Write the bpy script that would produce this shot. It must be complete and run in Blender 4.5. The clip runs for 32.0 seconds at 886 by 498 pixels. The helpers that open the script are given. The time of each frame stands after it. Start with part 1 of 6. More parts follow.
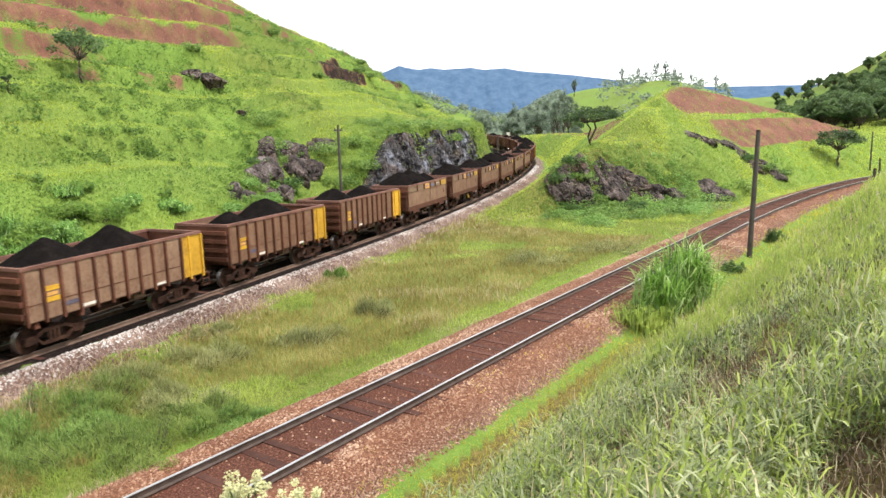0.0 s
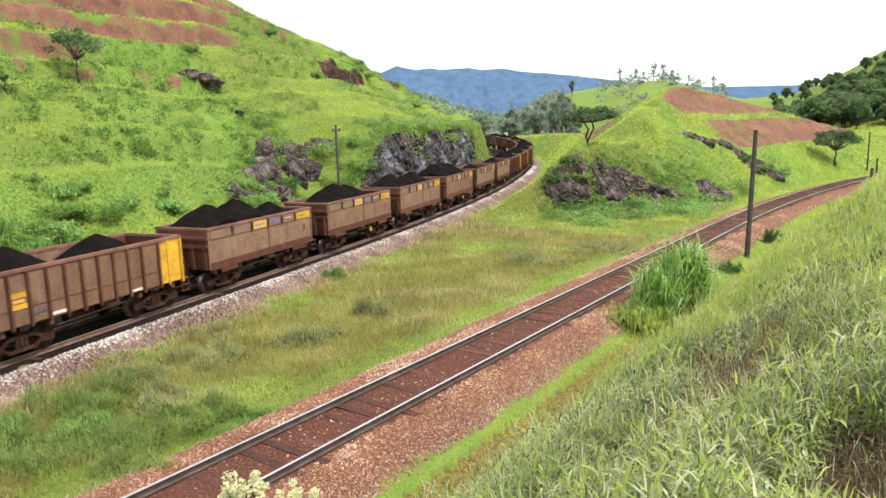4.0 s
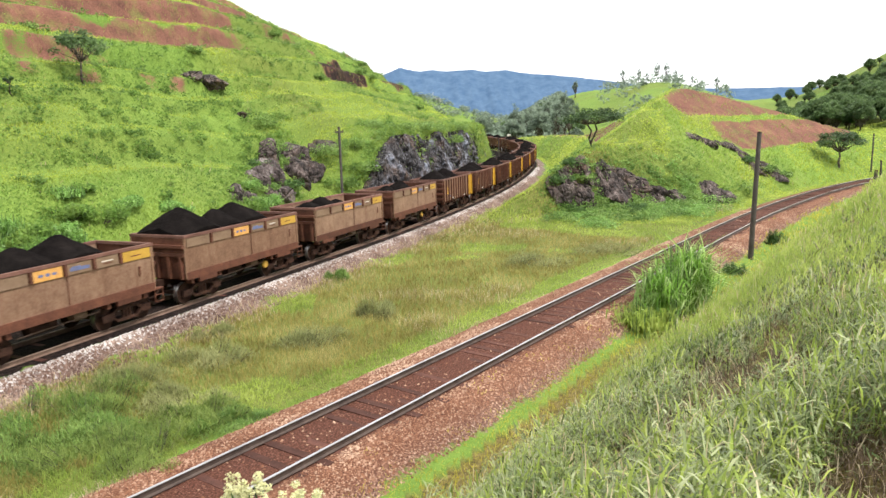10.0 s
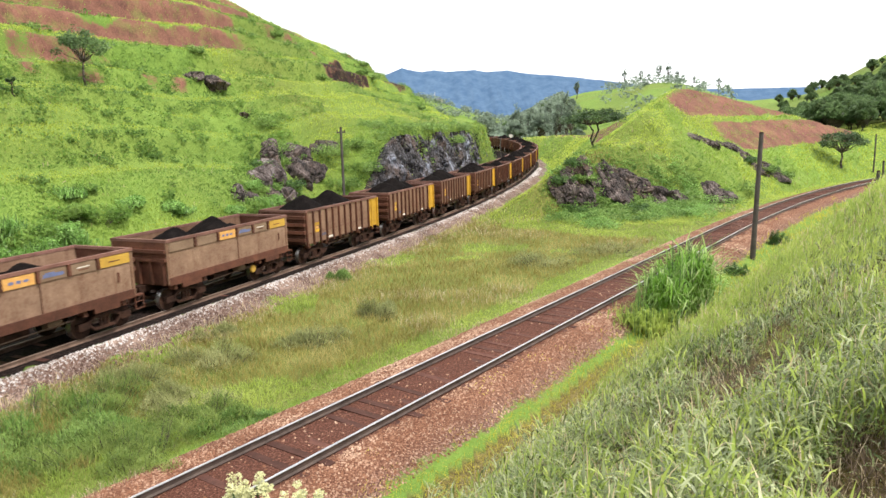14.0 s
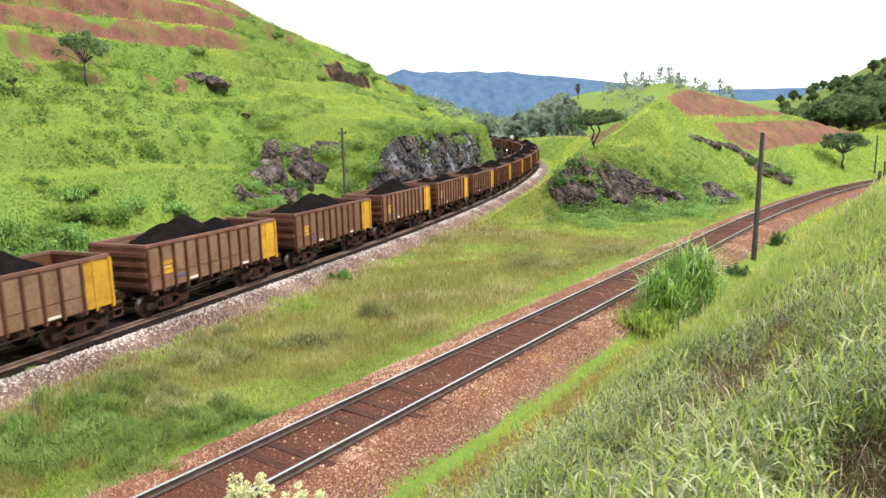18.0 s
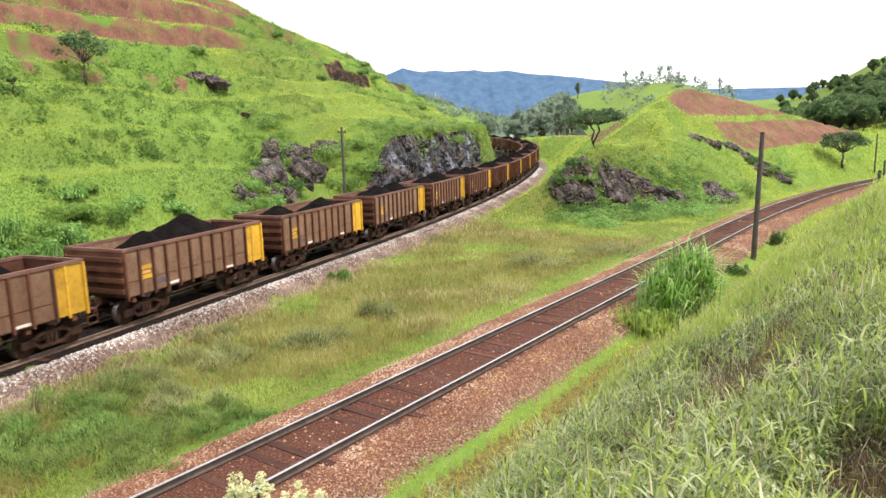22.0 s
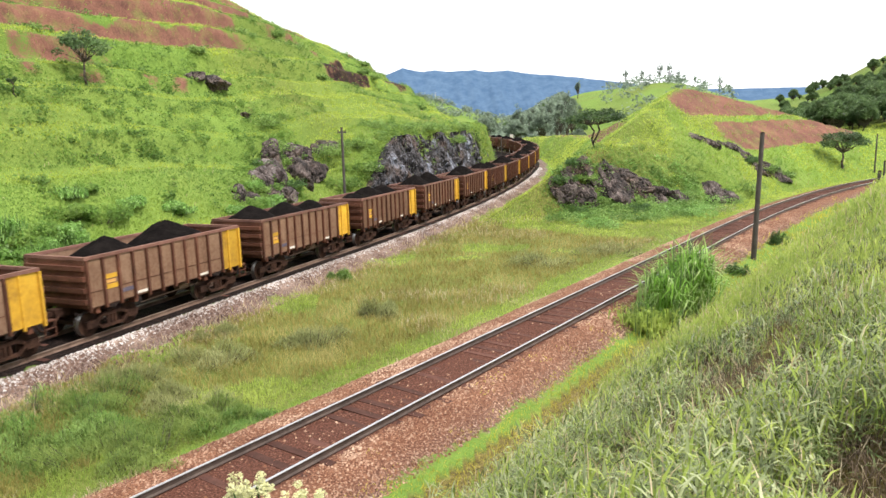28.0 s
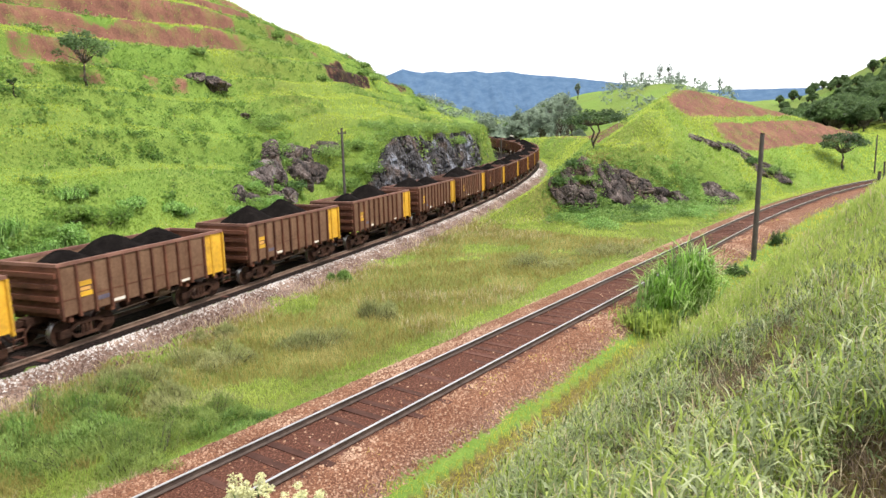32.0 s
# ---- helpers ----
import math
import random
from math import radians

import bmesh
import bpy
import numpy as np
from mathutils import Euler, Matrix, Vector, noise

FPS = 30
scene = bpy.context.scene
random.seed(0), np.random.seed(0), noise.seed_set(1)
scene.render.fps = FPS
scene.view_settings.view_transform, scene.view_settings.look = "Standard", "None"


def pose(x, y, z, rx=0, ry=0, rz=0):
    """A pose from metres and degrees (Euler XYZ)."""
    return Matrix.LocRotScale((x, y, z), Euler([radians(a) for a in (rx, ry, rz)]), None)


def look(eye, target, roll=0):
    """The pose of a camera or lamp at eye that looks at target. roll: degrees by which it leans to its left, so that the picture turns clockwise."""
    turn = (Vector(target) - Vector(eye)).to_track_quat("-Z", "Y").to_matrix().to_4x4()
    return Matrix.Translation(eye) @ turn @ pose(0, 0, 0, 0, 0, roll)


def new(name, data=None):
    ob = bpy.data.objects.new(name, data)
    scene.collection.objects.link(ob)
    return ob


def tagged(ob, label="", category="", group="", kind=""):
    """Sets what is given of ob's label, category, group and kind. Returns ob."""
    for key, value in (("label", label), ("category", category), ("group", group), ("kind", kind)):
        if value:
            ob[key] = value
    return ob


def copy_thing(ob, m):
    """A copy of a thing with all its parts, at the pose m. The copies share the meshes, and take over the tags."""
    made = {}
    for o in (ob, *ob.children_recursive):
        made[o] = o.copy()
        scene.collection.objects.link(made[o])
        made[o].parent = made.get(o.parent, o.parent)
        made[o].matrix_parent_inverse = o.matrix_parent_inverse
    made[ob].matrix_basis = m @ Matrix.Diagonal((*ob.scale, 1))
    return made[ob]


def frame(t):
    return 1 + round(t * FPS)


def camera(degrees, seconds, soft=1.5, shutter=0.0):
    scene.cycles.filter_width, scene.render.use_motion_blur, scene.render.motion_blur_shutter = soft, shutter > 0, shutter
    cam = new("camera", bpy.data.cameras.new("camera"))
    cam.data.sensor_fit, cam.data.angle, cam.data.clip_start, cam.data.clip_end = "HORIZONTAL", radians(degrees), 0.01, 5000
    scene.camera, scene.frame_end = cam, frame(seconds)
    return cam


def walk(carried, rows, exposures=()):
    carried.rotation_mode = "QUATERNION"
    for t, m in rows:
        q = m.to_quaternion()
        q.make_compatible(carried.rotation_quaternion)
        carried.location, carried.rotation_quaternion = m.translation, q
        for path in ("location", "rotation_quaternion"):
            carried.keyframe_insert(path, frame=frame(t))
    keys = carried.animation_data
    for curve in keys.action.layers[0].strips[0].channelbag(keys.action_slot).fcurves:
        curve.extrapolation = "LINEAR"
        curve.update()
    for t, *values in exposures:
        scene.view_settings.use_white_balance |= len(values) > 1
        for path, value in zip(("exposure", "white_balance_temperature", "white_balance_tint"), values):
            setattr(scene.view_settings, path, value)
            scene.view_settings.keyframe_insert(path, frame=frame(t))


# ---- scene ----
import functools

# ---- camera ----
EYE = Vector((0.0, 0.0, 6.84))
FOV = 65.0
PX = math.degrees(math.atan(1 / 1230.63))  # degrees for one unit of drift
cam = camera(FOV, 32.0, 1.5, 0.5)

# small hand drift: seconds, right, down
DRIFT = [
    (0.0, 0.0, 0.0), (2.0, -0.1, -0.7), (2.5, -2.2, -0.4), (3.0, -6.5, -0.1), (3.5, -5.1, 0.1), (5.5, -2.6, 0.0),
    (6.0, -2.2, 1.7), (6.5, -0.2, 3.9), (7.0, -0.7, 4.4), (7.5, 0.0, 3.9), (8.0, 1.2, 3.4), (8.5, 1.5, 1.8),
    (9.0, 1.4, 2.4), (10.0, 1.6, 3.1), (11.0, 2.8, 3.8), (12.0, 3.2, 3.8), (13.0, 4.3, 3.7), (14.5, 4.6, 3.8),
    (16.5, 6.0, 3.8), (17.0, 7.2, 4.0), (18.0, 6.4, 5.1), (19.0, 7.0, 4.3), (20.0, 7.2, 4.1), (20.5, 6.1, 3.9),
    (25.0, 6.0, 3.9), (25.5, 6.0, 4.5), (27.5, 6.0, 3.8), (28.5, 6.1, 3.8), (29.0, 7.2, 6.0), (29.5, 6.0, 5.4),
    (32.0, 6.0, 5.3)]


def aim(right, down):
    """The camera's pose when its picture has slid by so much."""
    yaw, tilt = radians(-right * PX), radians(-9.955 + down * PX)
    way = Vector((math.sin(yaw) * math.cos(tilt), math.cos(yaw) * math.cos(tilt), math.sin(tilt)))
    return look(EYE, EYE + way * 10, -1.48)


walk(cam, [(t, aim(r, d)) for t, r, d in DRIFT])

# ---- light: bright overcast ----
world = bpy.data.worlds.new("overcast")
scene.world = world
world.use_nodes = True
wn = world.node_tree.nodes
wl = world.node_tree.links
bg = wn["Background"]
sky = wn.new("ShaderNodeTexSky")
sky.sky_type = "NISHITA"
sky.sun_disc = False
sky.sun_elevation = radians(57)
sky.sun_rotation = radians(115)
cloud_mix = wn.new("ShaderNodeMix")
cloud_mix.data_type = "RGBA"
cloud_mix.inputs[0].default_value = 0.88
cloud_mix.inputs[7].default_value = (11.0, 11.2, 11.4, 1)
wl.new(sky.outputs[0], cloud_mix.inputs[6])
wl.new(cloud_mix.outputs[2], bg.inputs[0])
bg.inputs[1].default_value = 0.095
sun_data = bpy.data.lights.new("sun", "SUN")
sun_data.energy = 3.25
sun_data.angle = radians(9)
sun_data.color = (1.0, 0.925, 0.865)
sun = new("sun", sun_data)
sun.matrix_world = look((0, 0, 50), Vector((0, 0, 50)) - Vector((0.45, -0.3, 0.84)))
scene.view_settings.exposure = 0.75


# ---- materials ----
def shader(name, rough=0.8, metal=0.0, spec=0.3):
    mat = bpy.data.materials.new(name)
    mat.use_nodes = True
    b = mat.node_tree.nodes["Principled BSDF"]
    b.inputs["Roughness"].default_value = rough
    b.inputs["Metallic"].default_value = metal
    b.inputs["Specular IOR Level"].default_value = spec
    return mat, mat.node_tree.nodes, mat.node_tree.links, b


def tex_noise(n, l, scale, detail=4, vec=None, rough=0.6):
    t = n.new("ShaderNodeTexNoise")
    t.inputs["Scale"].default_value = scale
    t.inputs["Detail"].default_value = detail
    t.inputs["Roughness"].default_value = rough
    if vec:
        l.new(vec, t.inputs["Vector"])
    return t.outputs["Fac"]


def ramp(n, l, fac, stops):
    r = n.new("ShaderNodeValToRGB")
    e = r.color_ramp.elements
    while len(e) < len(stops):
        e.new(0.5)
    for el, (p, c) in zip(e, stops):
        el.position = p
        el.color = (*c, 1) if len(c) == 3 else c
    l.new(fac, r.inputs[0])
    return r.outputs[0]


def mixc(n, l, fac, a, b, blend="MIX"):
    m = n.new("ShaderNodeMix")
    m.data_type = "RGBA"
    m.blend_type = blend
    for sock, v in ((m.inputs[0], fac), (m.inputs[6], a), (m.inputs[7], b)):
        if isinstance(v, (int, float)):
            sock.default_value = v
        elif isinstance(v, tuple):
            sock.default_value = (*v, 1)
        else:
            l.new(v, sock)
    return m.outputs[2]


def bumped(n, l, b, height, strength=0.3, dist=0.05):
    k = n.new("ShaderNodeBump")
    k.inputs["Strength"].default_value = strength
    k.inputs["Distance"].default_value = dist
    l.new(height, k.inputs["Height"])
    l.new(k.outputs[0], b.inputs["Normal"])


def coords(n, which="Object"):
    return n.new("ShaderNodeTexCoord").outputs[which]


def mottled(name, dark, mid, light, scale=3.0, fine=40.0, rough=0.8, metal=0.0, bump=0.2, spec=0.3, vary=0.0):
    """Two scales of mottling between three colours, with relief."""
    mat, n, l, b = shader(name, rough, metal, spec)
    co = coords(n)
    big = tex_noise(n, l, scale, 5, co)
    small = tex_noise(n, l, fine, 3, co)
    c = ramp(n, l, big, [(0.3, dark), (0.5, mid), (0.72, light)])
    c = mixc(n, l, 0.35, c, ramp(n, l, small, [(0.3, dark), (0.7, light)]))
    if vary:
        info = n.new("ShaderNodeObjectInfo").outputs["Random"]
        v = ramp(n, l, info, [(0.0, (1 - vary,) * 3), (1.0, (1 + vary,) * 3)])
        c = mixc(n, l, 1.0, c, v, "MULTIPLY")
    l.new(c, b.inputs["Base Color"])
    if bump:
        bumped(n, l, b, small, bump, 0.02)
    return mat


def foliage(name, dark, mid, light, rough=0.55, through_light=0.25, fluff=0.6, own=0.55):
    """Leaves: every leaf its own tint, a little light passing through."""
    mat, n, l, b = shader(name, rough, 0, 0.25)
    isl = n.new("ShaderNodeNewGeometry").outputs["Random Per Island"]
    big = tex_noise(n, l, 0.35, 3, coords(n))
    c = ramp(n, l, isl, [(0.0, dark), (0.55, mid), (1.0, light)])
    c = mixc(n, l, 1 - own, c, ramp(n, l, big, [(0.4, dark), (0.5, mid), (0.6, light)]))
    l.new(c, b.inputs["Base Color"])
    geo = n.new("ShaderNodeNewGeometry").outputs["Normal"]
    soften = n.new("ShaderNodeVectorMath")
    soften.operation = "MULTIPLY_ADD"
    l.new(geo, soften.inputs[0])
    soften.inputs[1].default_value = (fluff, fluff, fluff)
    soften.inputs[2].default_value = (0, 0, 0.8)
    unit = n.new("ShaderNodeVectorMath")
    unit.operation = "NORMALIZE"
    l.new(soften.outputs[0], unit.inputs[0])
    l.new(unit.outputs[0], b.inputs["Normal"])
    tr = n.new("ShaderNodeBsdfTranslucent")
    l.new(mixc(n, l, 1.0, c, (1.7, 1.7, 1.7), "MULTIPLY"), tr.inputs[0])
    mx = n.new("ShaderNodeMixShader")
    mx.inputs[0].default_value = through_light
    l.new(b.outputs[0], mx.inputs[1])
    l.new(tr.outputs[0], mx.inputs[2])
    l.new(mx.outputs[0], n["Material Output"].inputs["Surface"])
    return mat


def ground_material():
    mat, n, l, b = shader("ground_cover", 0.9, 0, 0.1)
    co = coords(n)
    at = n.new("ShaderNodeAttribute")
    at.attribute_name = "cover"
    sep = n.new("ShaderNodeSeparateColor")
    l.new(at.outputs["Color"], sep.inputs[0])
    big = tex_noise(n, l, 0.09, 5, co)
    mid = tex_noise(n, l, 0.8, 5, co)
    fine = tex_noise(n, l, 7.0, 5, co, 0.7)
    grit = tex_noise(n, l, 22.0, 3, co, 0.7)
    g = ramp(n, l, big, [(0.3, (0.09, 0.165, 0.03)), (0.5, (0.14, 0.23, 0.04)), (0.7, (0.2, 0.28, 0.05))])
    g = mixc(n, l, 0.5, g, ramp(n, l, mid, [(0.3, (0.08, 0.15, 0.026)), (0.55, (0.14, 0.23, 0.04)), (0.75, (0.2, 0.27, 0.055))]))
    g = mixc(n, l, 0.3, g, ramp(n, l, fine, [(0.35, (0.06, 0.105, 0.022)), (0.65, (0.19, 0.27, 0.055))]))
    dry = ramp(n, l, fine, [(0.3, (0.045, 0.033, 0.014)), (0.5, (0.125, 0.1, 0.032)), (0.7, (0.24, 0.19, 0.075))])
    g = mixc(n, l, at.outputs["Alpha"], g, dry)
    soil = ramp(n, l, mid, [(0.35, (0.085, 0.04, 0.033)), (0.5, (0.17, 0.078, 0.056)), (0.62, (0.25, 0.12, 0.085))])
    soil = mixc(n, l, 0.45, soil, ramp(n, l, tex_noise(n, l, 0.22, 5, co, 0.7), [(0.36, (0.07, 0.037, 0.032)), (0.5, (0.15, 0.075, 0.055)), (0.62, (0.28, 0.14, 0.092))]))
    soil = mixc(n, l, 0.4, soil, ramp(n, l, fine, [(0.42, (0.06, 0.024, 0.018)), (0.6, (0.21, 0.1, 0.07))]))
    thin = n.new("ShaderNodeMapRange")
    l.new(tex_noise(n, l, 0.5, 6, co, 0.72), thin.inputs[0])
    thin.inputs[1].default_value = 0.5
    thin.inputs[2].default_value = 0.66
    thin.inputs[4].default_value = 0.75
    soil = mixc(n, l, thin.outputs[0], soil, mixc(n, l, 0.4, g, soil))
    # near-black rock; the same colour paints the shade under the ore train
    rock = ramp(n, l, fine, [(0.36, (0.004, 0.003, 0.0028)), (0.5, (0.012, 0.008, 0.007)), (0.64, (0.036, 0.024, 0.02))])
    grav = ramp(n, l, grit, [(0.3, (0.04, 0.027, 0.024)), (0.48, (0.12, 0.08, 0.066)), (0.58, (0.2, 0.15, 0.125)), (0.7, (0.5, 0.46, 0.43))])
    red = ramp(n, l, grit, [(0.35, (0.05, 0.02, 0.011)), (0.48, (0.125, 0.05, 0.027)), (0.58, (0.235, 0.108, 0.06)), (0.68, (0.47, 0.32, 0.22))])
    stained = ramp(n, l, grit, [(0.35, (0.03, 0.011, 0.007)), (0.5, (0.075, 0.026, 0.016)), (0.62, (0.13, 0.05, 0.03)), (0.72, (0.26, 0.14, 0.09))])
    red = mixc(n, l, at.outputs["Alpha"], red, stained)
    # ragged edges between the covers
    edge = n.new("ShaderNodeMath")
    edge.operation = "SUBTRACT"
    both = n.new("ShaderNodeMath")
    both.operation = "ADD"
    l.new(fine, both.inputs[0])
    l.new(mid, both.inputs[1])
    l.new(both.outputs[0], edge.inputs[0])
    edge.inputs[1].default_value = 1.0

    def ragged(sock):
        a = n.new("ShaderNodeMath")
        a.operation = "MULTIPLY_ADD"
        l.new(edge.outputs[0], a.inputs[0])
        a.inputs[1].default_value = 1.1
        l.new(sock, a.inputs[2])
        s = n.new("ShaderNodeMapRange")
        l.new(a.outputs[0], s.inputs[0])
        s.inputs[1].default_value = 0.38
        s.inputs[2].default_value = 0.62
        return s.outputs[0]

    c = mixc(n, l, ragged(sep.outputs[0]), g, soil)
    c = mixc(n, l, ragged(sep.outputs[2]), c, mixc(n, l, sep.outputs[0], grav, red))
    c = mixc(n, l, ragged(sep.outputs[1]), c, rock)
    l.new(c, b.inputs["Base Color"])
    bumped(n, l, b, fine, 0.5, 0.12)
    return mat


GROUND = ground_material()
RUST = mottled("rusty_wagon_steel", (0.045, 0.018, 0.011), (0.095, 0.036, 0.021), (0.16, 0.062, 0.036), 1.6, 14, 0.75, 0.1, 0.15, 0.3, 0.25)


def streaked_sheet():
    """Painted steel under ore dust, with rust run down it and each sheet its own shade."""
    mat, n, l, b = shader("dusty_side_sheet", 0.85, 0, 0.2)
    co = coords(n)
    run = n.new("ShaderNodeMapping")
    run.inputs["Scale"].default_value = (3.0, 3.0, 0.45)
    l.new(co, run.inputs[0])
    big = tex_noise(n, l, 0.9, 5, co)
    c = ramp(n, l, big, [(0.3, (0.13, 0.072, 0.047)), (0.5, (0.2, 0.122, 0.081)), (0.72, (0.275, 0.182, 0.127))])
    streak = n.new("ShaderNodeMapRange")
    l.new(tex_noise(n, l, 1.4, 5, run.outputs[0], 0.65), streak.inputs[0])
    streak.inputs[1].default_value, streak.inputs[2].default_value, streak.inputs[4].default_value = 0.5, 0.72, 0.75
    c = mixc(n, l, streak.outputs[0], c, (0.1, 0.042, 0.024))
    c = mixc(n, l, 0.25, c, ramp(n, l, tex_noise(n, l, 12, 4, co), [(0.35, (0.09, 0.045, 0.028)), (0.7, (0.29, 0.215, 0.155))]))
    shade = ramp(n, l, n.new("ShaderNodeObjectInfo").outputs["Random"], [(0.0, (0.72, 0.66, 0.6)), (0.5, (1.0, 0.94, 0.88)), (1.0, (1.22, 1.24, 1.22))])
    l.new(mixc(n, l, 1.0, c, shade, "MULTIPLY"), b.inputs["Base Color"])
    bumped(n, l, b, big, 0.1, 0.03)
    return mat


DUSTY = streaked_sheet()
# rust made lighter to paint the sun on the wagons' top rail
SUNLITRUST = mottled("sunlit_rim_rust", (0.085, 0.038, 0.028), (0.15, 0.07, 0.052), (0.225, 0.115, 0.088), 1.6, 14, 0.7, 0.1, 0.15, 0.35, 0.2)
YELLOW = mottled("weathered_yellow_paint", (0.26, 0.13, 0.02), (0.52, 0.29, 0.022), (0.62, 0.38, 0.04), 1.2, 9, 0.6, 0, 0.08, 0.35, 0.22)
DULLYELLOW = mottled("dull_yellow_paint", (0.3, 0.17, 0.03), (0.45, 0.27, 0.04), (0.52, 0.33, 0.06), 1.5, 16, 0.7)
ORANGE = mottled("faded_orange_paint", (0.4, 0.2, 0.05), (0.58, 0.3, 0.08), (0.62, 0.38, 0.14), 2, 16, 0.7)
BLUE = mottled("faded_blue_paint", (0.09, 0.1, 0.16), (0.1, 0.13, 0.28), (0.17, 0.18, 0.26), 4, 16, 0.7)
OLDBLUE = mottled("worn_blue_paint", (0.06, 0.05, 0.065), (0.085, 0.075, 0.12), (0.15, 0.12, 0.13), 4, 16, 0.75)
TAN = mottled("faded_tan_paint", (0.13, 0.08, 0.05), (0.18, 0.118, 0.074), (0.235, 0.16, 0.105), 2, 16, 0.75)
WHITE = mottled("dirty_white_paint", (0.45, 0.4, 0.33), (0.6, 0.56, 0.5), (0.75, 0.72, 0.66), 2, 16, 0.7)
IRON = mottled("rusty_running_gear", (0.007, 0.004, 0.003), (0.028, 0.014, 0.01), (0.085, 0.042, 0.027), 3, 20, 0.8, 0.1, 0.15, 0.15)
TREAD = mottled("worn_wheel_steel", (0.2, 0.19, 0.18), (0.4, 0.39, 0.38), (0.55, 0.54, 0.53), 3, 20, 0.35, 0.9, 0.05)
ORE = mottled("dark_iron_ore", (0.003, 0.0026, 0.0026), (0.0065, 0.0056, 0.0053), (0.015, 0.0125, 0.0115), 2, 14, 1.0, 0, 1.0, 0.02)
RAILHEAD = mottled("polished_railhead", (0.5, 0.5, 0.52), (0.62, 0.62, 0.64), (0.72, 0.72, 0.74), 1, 6, 0.28, 0.95, 0.0)
RAILSIDE = mottled("rusty_rail", (0.035, 0.025, 0.022), (0.075, 0.055, 0.047), (0.12, 0.09, 0.075), 2, 12, 0.75, 0.2, 0.1)
RAILBROWN = mottled("dusty_brown_rail", (0.07, 0.042, 0.03), (0.14, 0.09, 0.066), (0.2, 0.14, 0.105), 2, 12, 0.85, 0, 0.1)
RAILDULL = mottled("dull_railhead", (0.16, 0.11, 0.085), (0.22, 0.16, 0.125), (0.28, 0.21, 0.17), 2, 12, 0.6, 0.3, 0)
SLEEPER = mottled("weathered_sleeper_wood", (0.036, 0.016, 0.012), (0.075, 0.032, 0.023), (0.125, 0.055, 0.04), 3, 25, 0.85, 0, 0.3, 0.2, 0.35)
POLE = mottled("grey_pole_wood", (0.03, 0.026, 0.024), (0.065, 0.055, 0.05), (0.11, 0.095, 0.085), 2, 25, 0.85, 0, 0.2)


# ---- numpy noise ----
def lattice(ix, iy, seed):
    h = (ix * 374761393 + iy * 668265263 + seed * 1442695041) & 0xFFFFFFFF
    h = ((h ^ (h >> 13)) * 1274126177) & 0xFFFFFFFF
    return ((h ^ (h >> 16)) & 0xFFFF) / 65535.0


def vnoise(x, y, seed=0):
    x, y = np.asarray(x, float), np.asarray(y, float)
    ix, iy = np.floor(x).astype(np.int64), np.floor(y).astype(np.int64)
    u, v = x - ix, y - iy
    u, v = u * u * (3 - 2 * u), v * v * (3 - 2 * v)
    a, b_ = lattice(ix, iy, seed), lattice(ix + 1, iy, seed)
    c, d = lattice(ix, iy + 1, seed), lattice(ix + 1, iy + 1, seed)
    return (a * (1 - u) + b_ * u) * (1 - v) + (c * (1 - u) + d * u) * v


def fbm(x, y, size, octaves=4, seed=0):
    """Noise about 0, within -0.5 to 0.5, whose largest lumps measure size metres."""
    s, amp, total = 0.0, 0.5, 0.0
    for k in range(octaves):
        s = s + amp * (vnoise(np.asarray(x) / size * 2 ** k + 17.3 * k, np.asarray(y) / size * 2 ** k - 9.1 * k, seed + k) - 0.5)
        total += amp
        amp *= 0.55
    return s / total


def step(a, b_, x):
    t = np.clip((np.asarray(x, float) - a) / (b_ - a), 0, 1)
    return t * t * (3 - 2 * t)


# ---- the two tracks ----
def centreline(x, y, heading, pieces, ds=0.5):
    """Points, headings and distances along straight and curved pieces: (metres, radius; 0 straight, + to the right)."""
    pts, h, s = [(x, y, radians(heading))], radians(heading), 0.0
    for length, radius in pieces:
        for _ in range(int(round(length / ds))):
            turn = ds / radius if radius else 0.0
            x, y = x + ds * math.sin(h + turn / 2), y + ds * math.cos(h + turn / 2)
            h += turn
            pts.append((x, y, h))
    return np.array(pts)


S_BACK = 90.0  # how far the ore line reaches back from its datum
H2 = radians(21.67)
ORE_LINE = centreline(-14.43 - S_BACK * math.sin(H2), 21.2 - S_BACK * math.cos(H2), 21.67, [(S_BACK + 20, 0), (30.5, -338), (43, -475), (193, -110), (120, 0)])
NEAR_BACK = 40.0
H1 = radians(36)
NEAR_LINE = centreline(-11.45 * 0.809 - NEAR_BACK * math.sin(H1), 11.45 * 0.588 - NEAR_BACK * math.cos(H1), 36.0, [(NEAR_BACK + 46, 0), (28, 260), (110, 150)])


def ore_rail_z(s):
    """Height of the ore line's rails; s from the datum."""
    s = np.asarray(s, float)
    k = np.clip(s - 52, 0, None)
    return np.where(k < 48, 0.0003 * k * k, 0.6912 + 0.0288 * (np.minimum(k, 150) - 48))


def beside(line, x, y):
    """For points: distance along a line and distance to its right."""
    x, y = np.ravel(x).astype(float), np.ravel(y).astype(float)
    px, py, ph = line[::4, 0], line[::4, 1], line[::4, 2]
    along, off = np.empty_like(x), np.empty_like(x)
    for i in range(0, len(x), 20000):
        xs, ys = x[i:i + 20000, None], y[i:i + 20000, None]
        k = np.argmin((xs - px) ** 2 + (ys - py) ** 2, axis=1)
        dx, dy = x[i:i + 20000] - px[k], y[i:i + 20000] - py[k]
        sn, cs = np.sin(ph[k]), np.cos(ph[k])
        along[i:i + 20000] = k * 2.0 + dx * sn + dy * cs
        off[i:i + 20000] = dx * cs - dy * sn
    return along, off


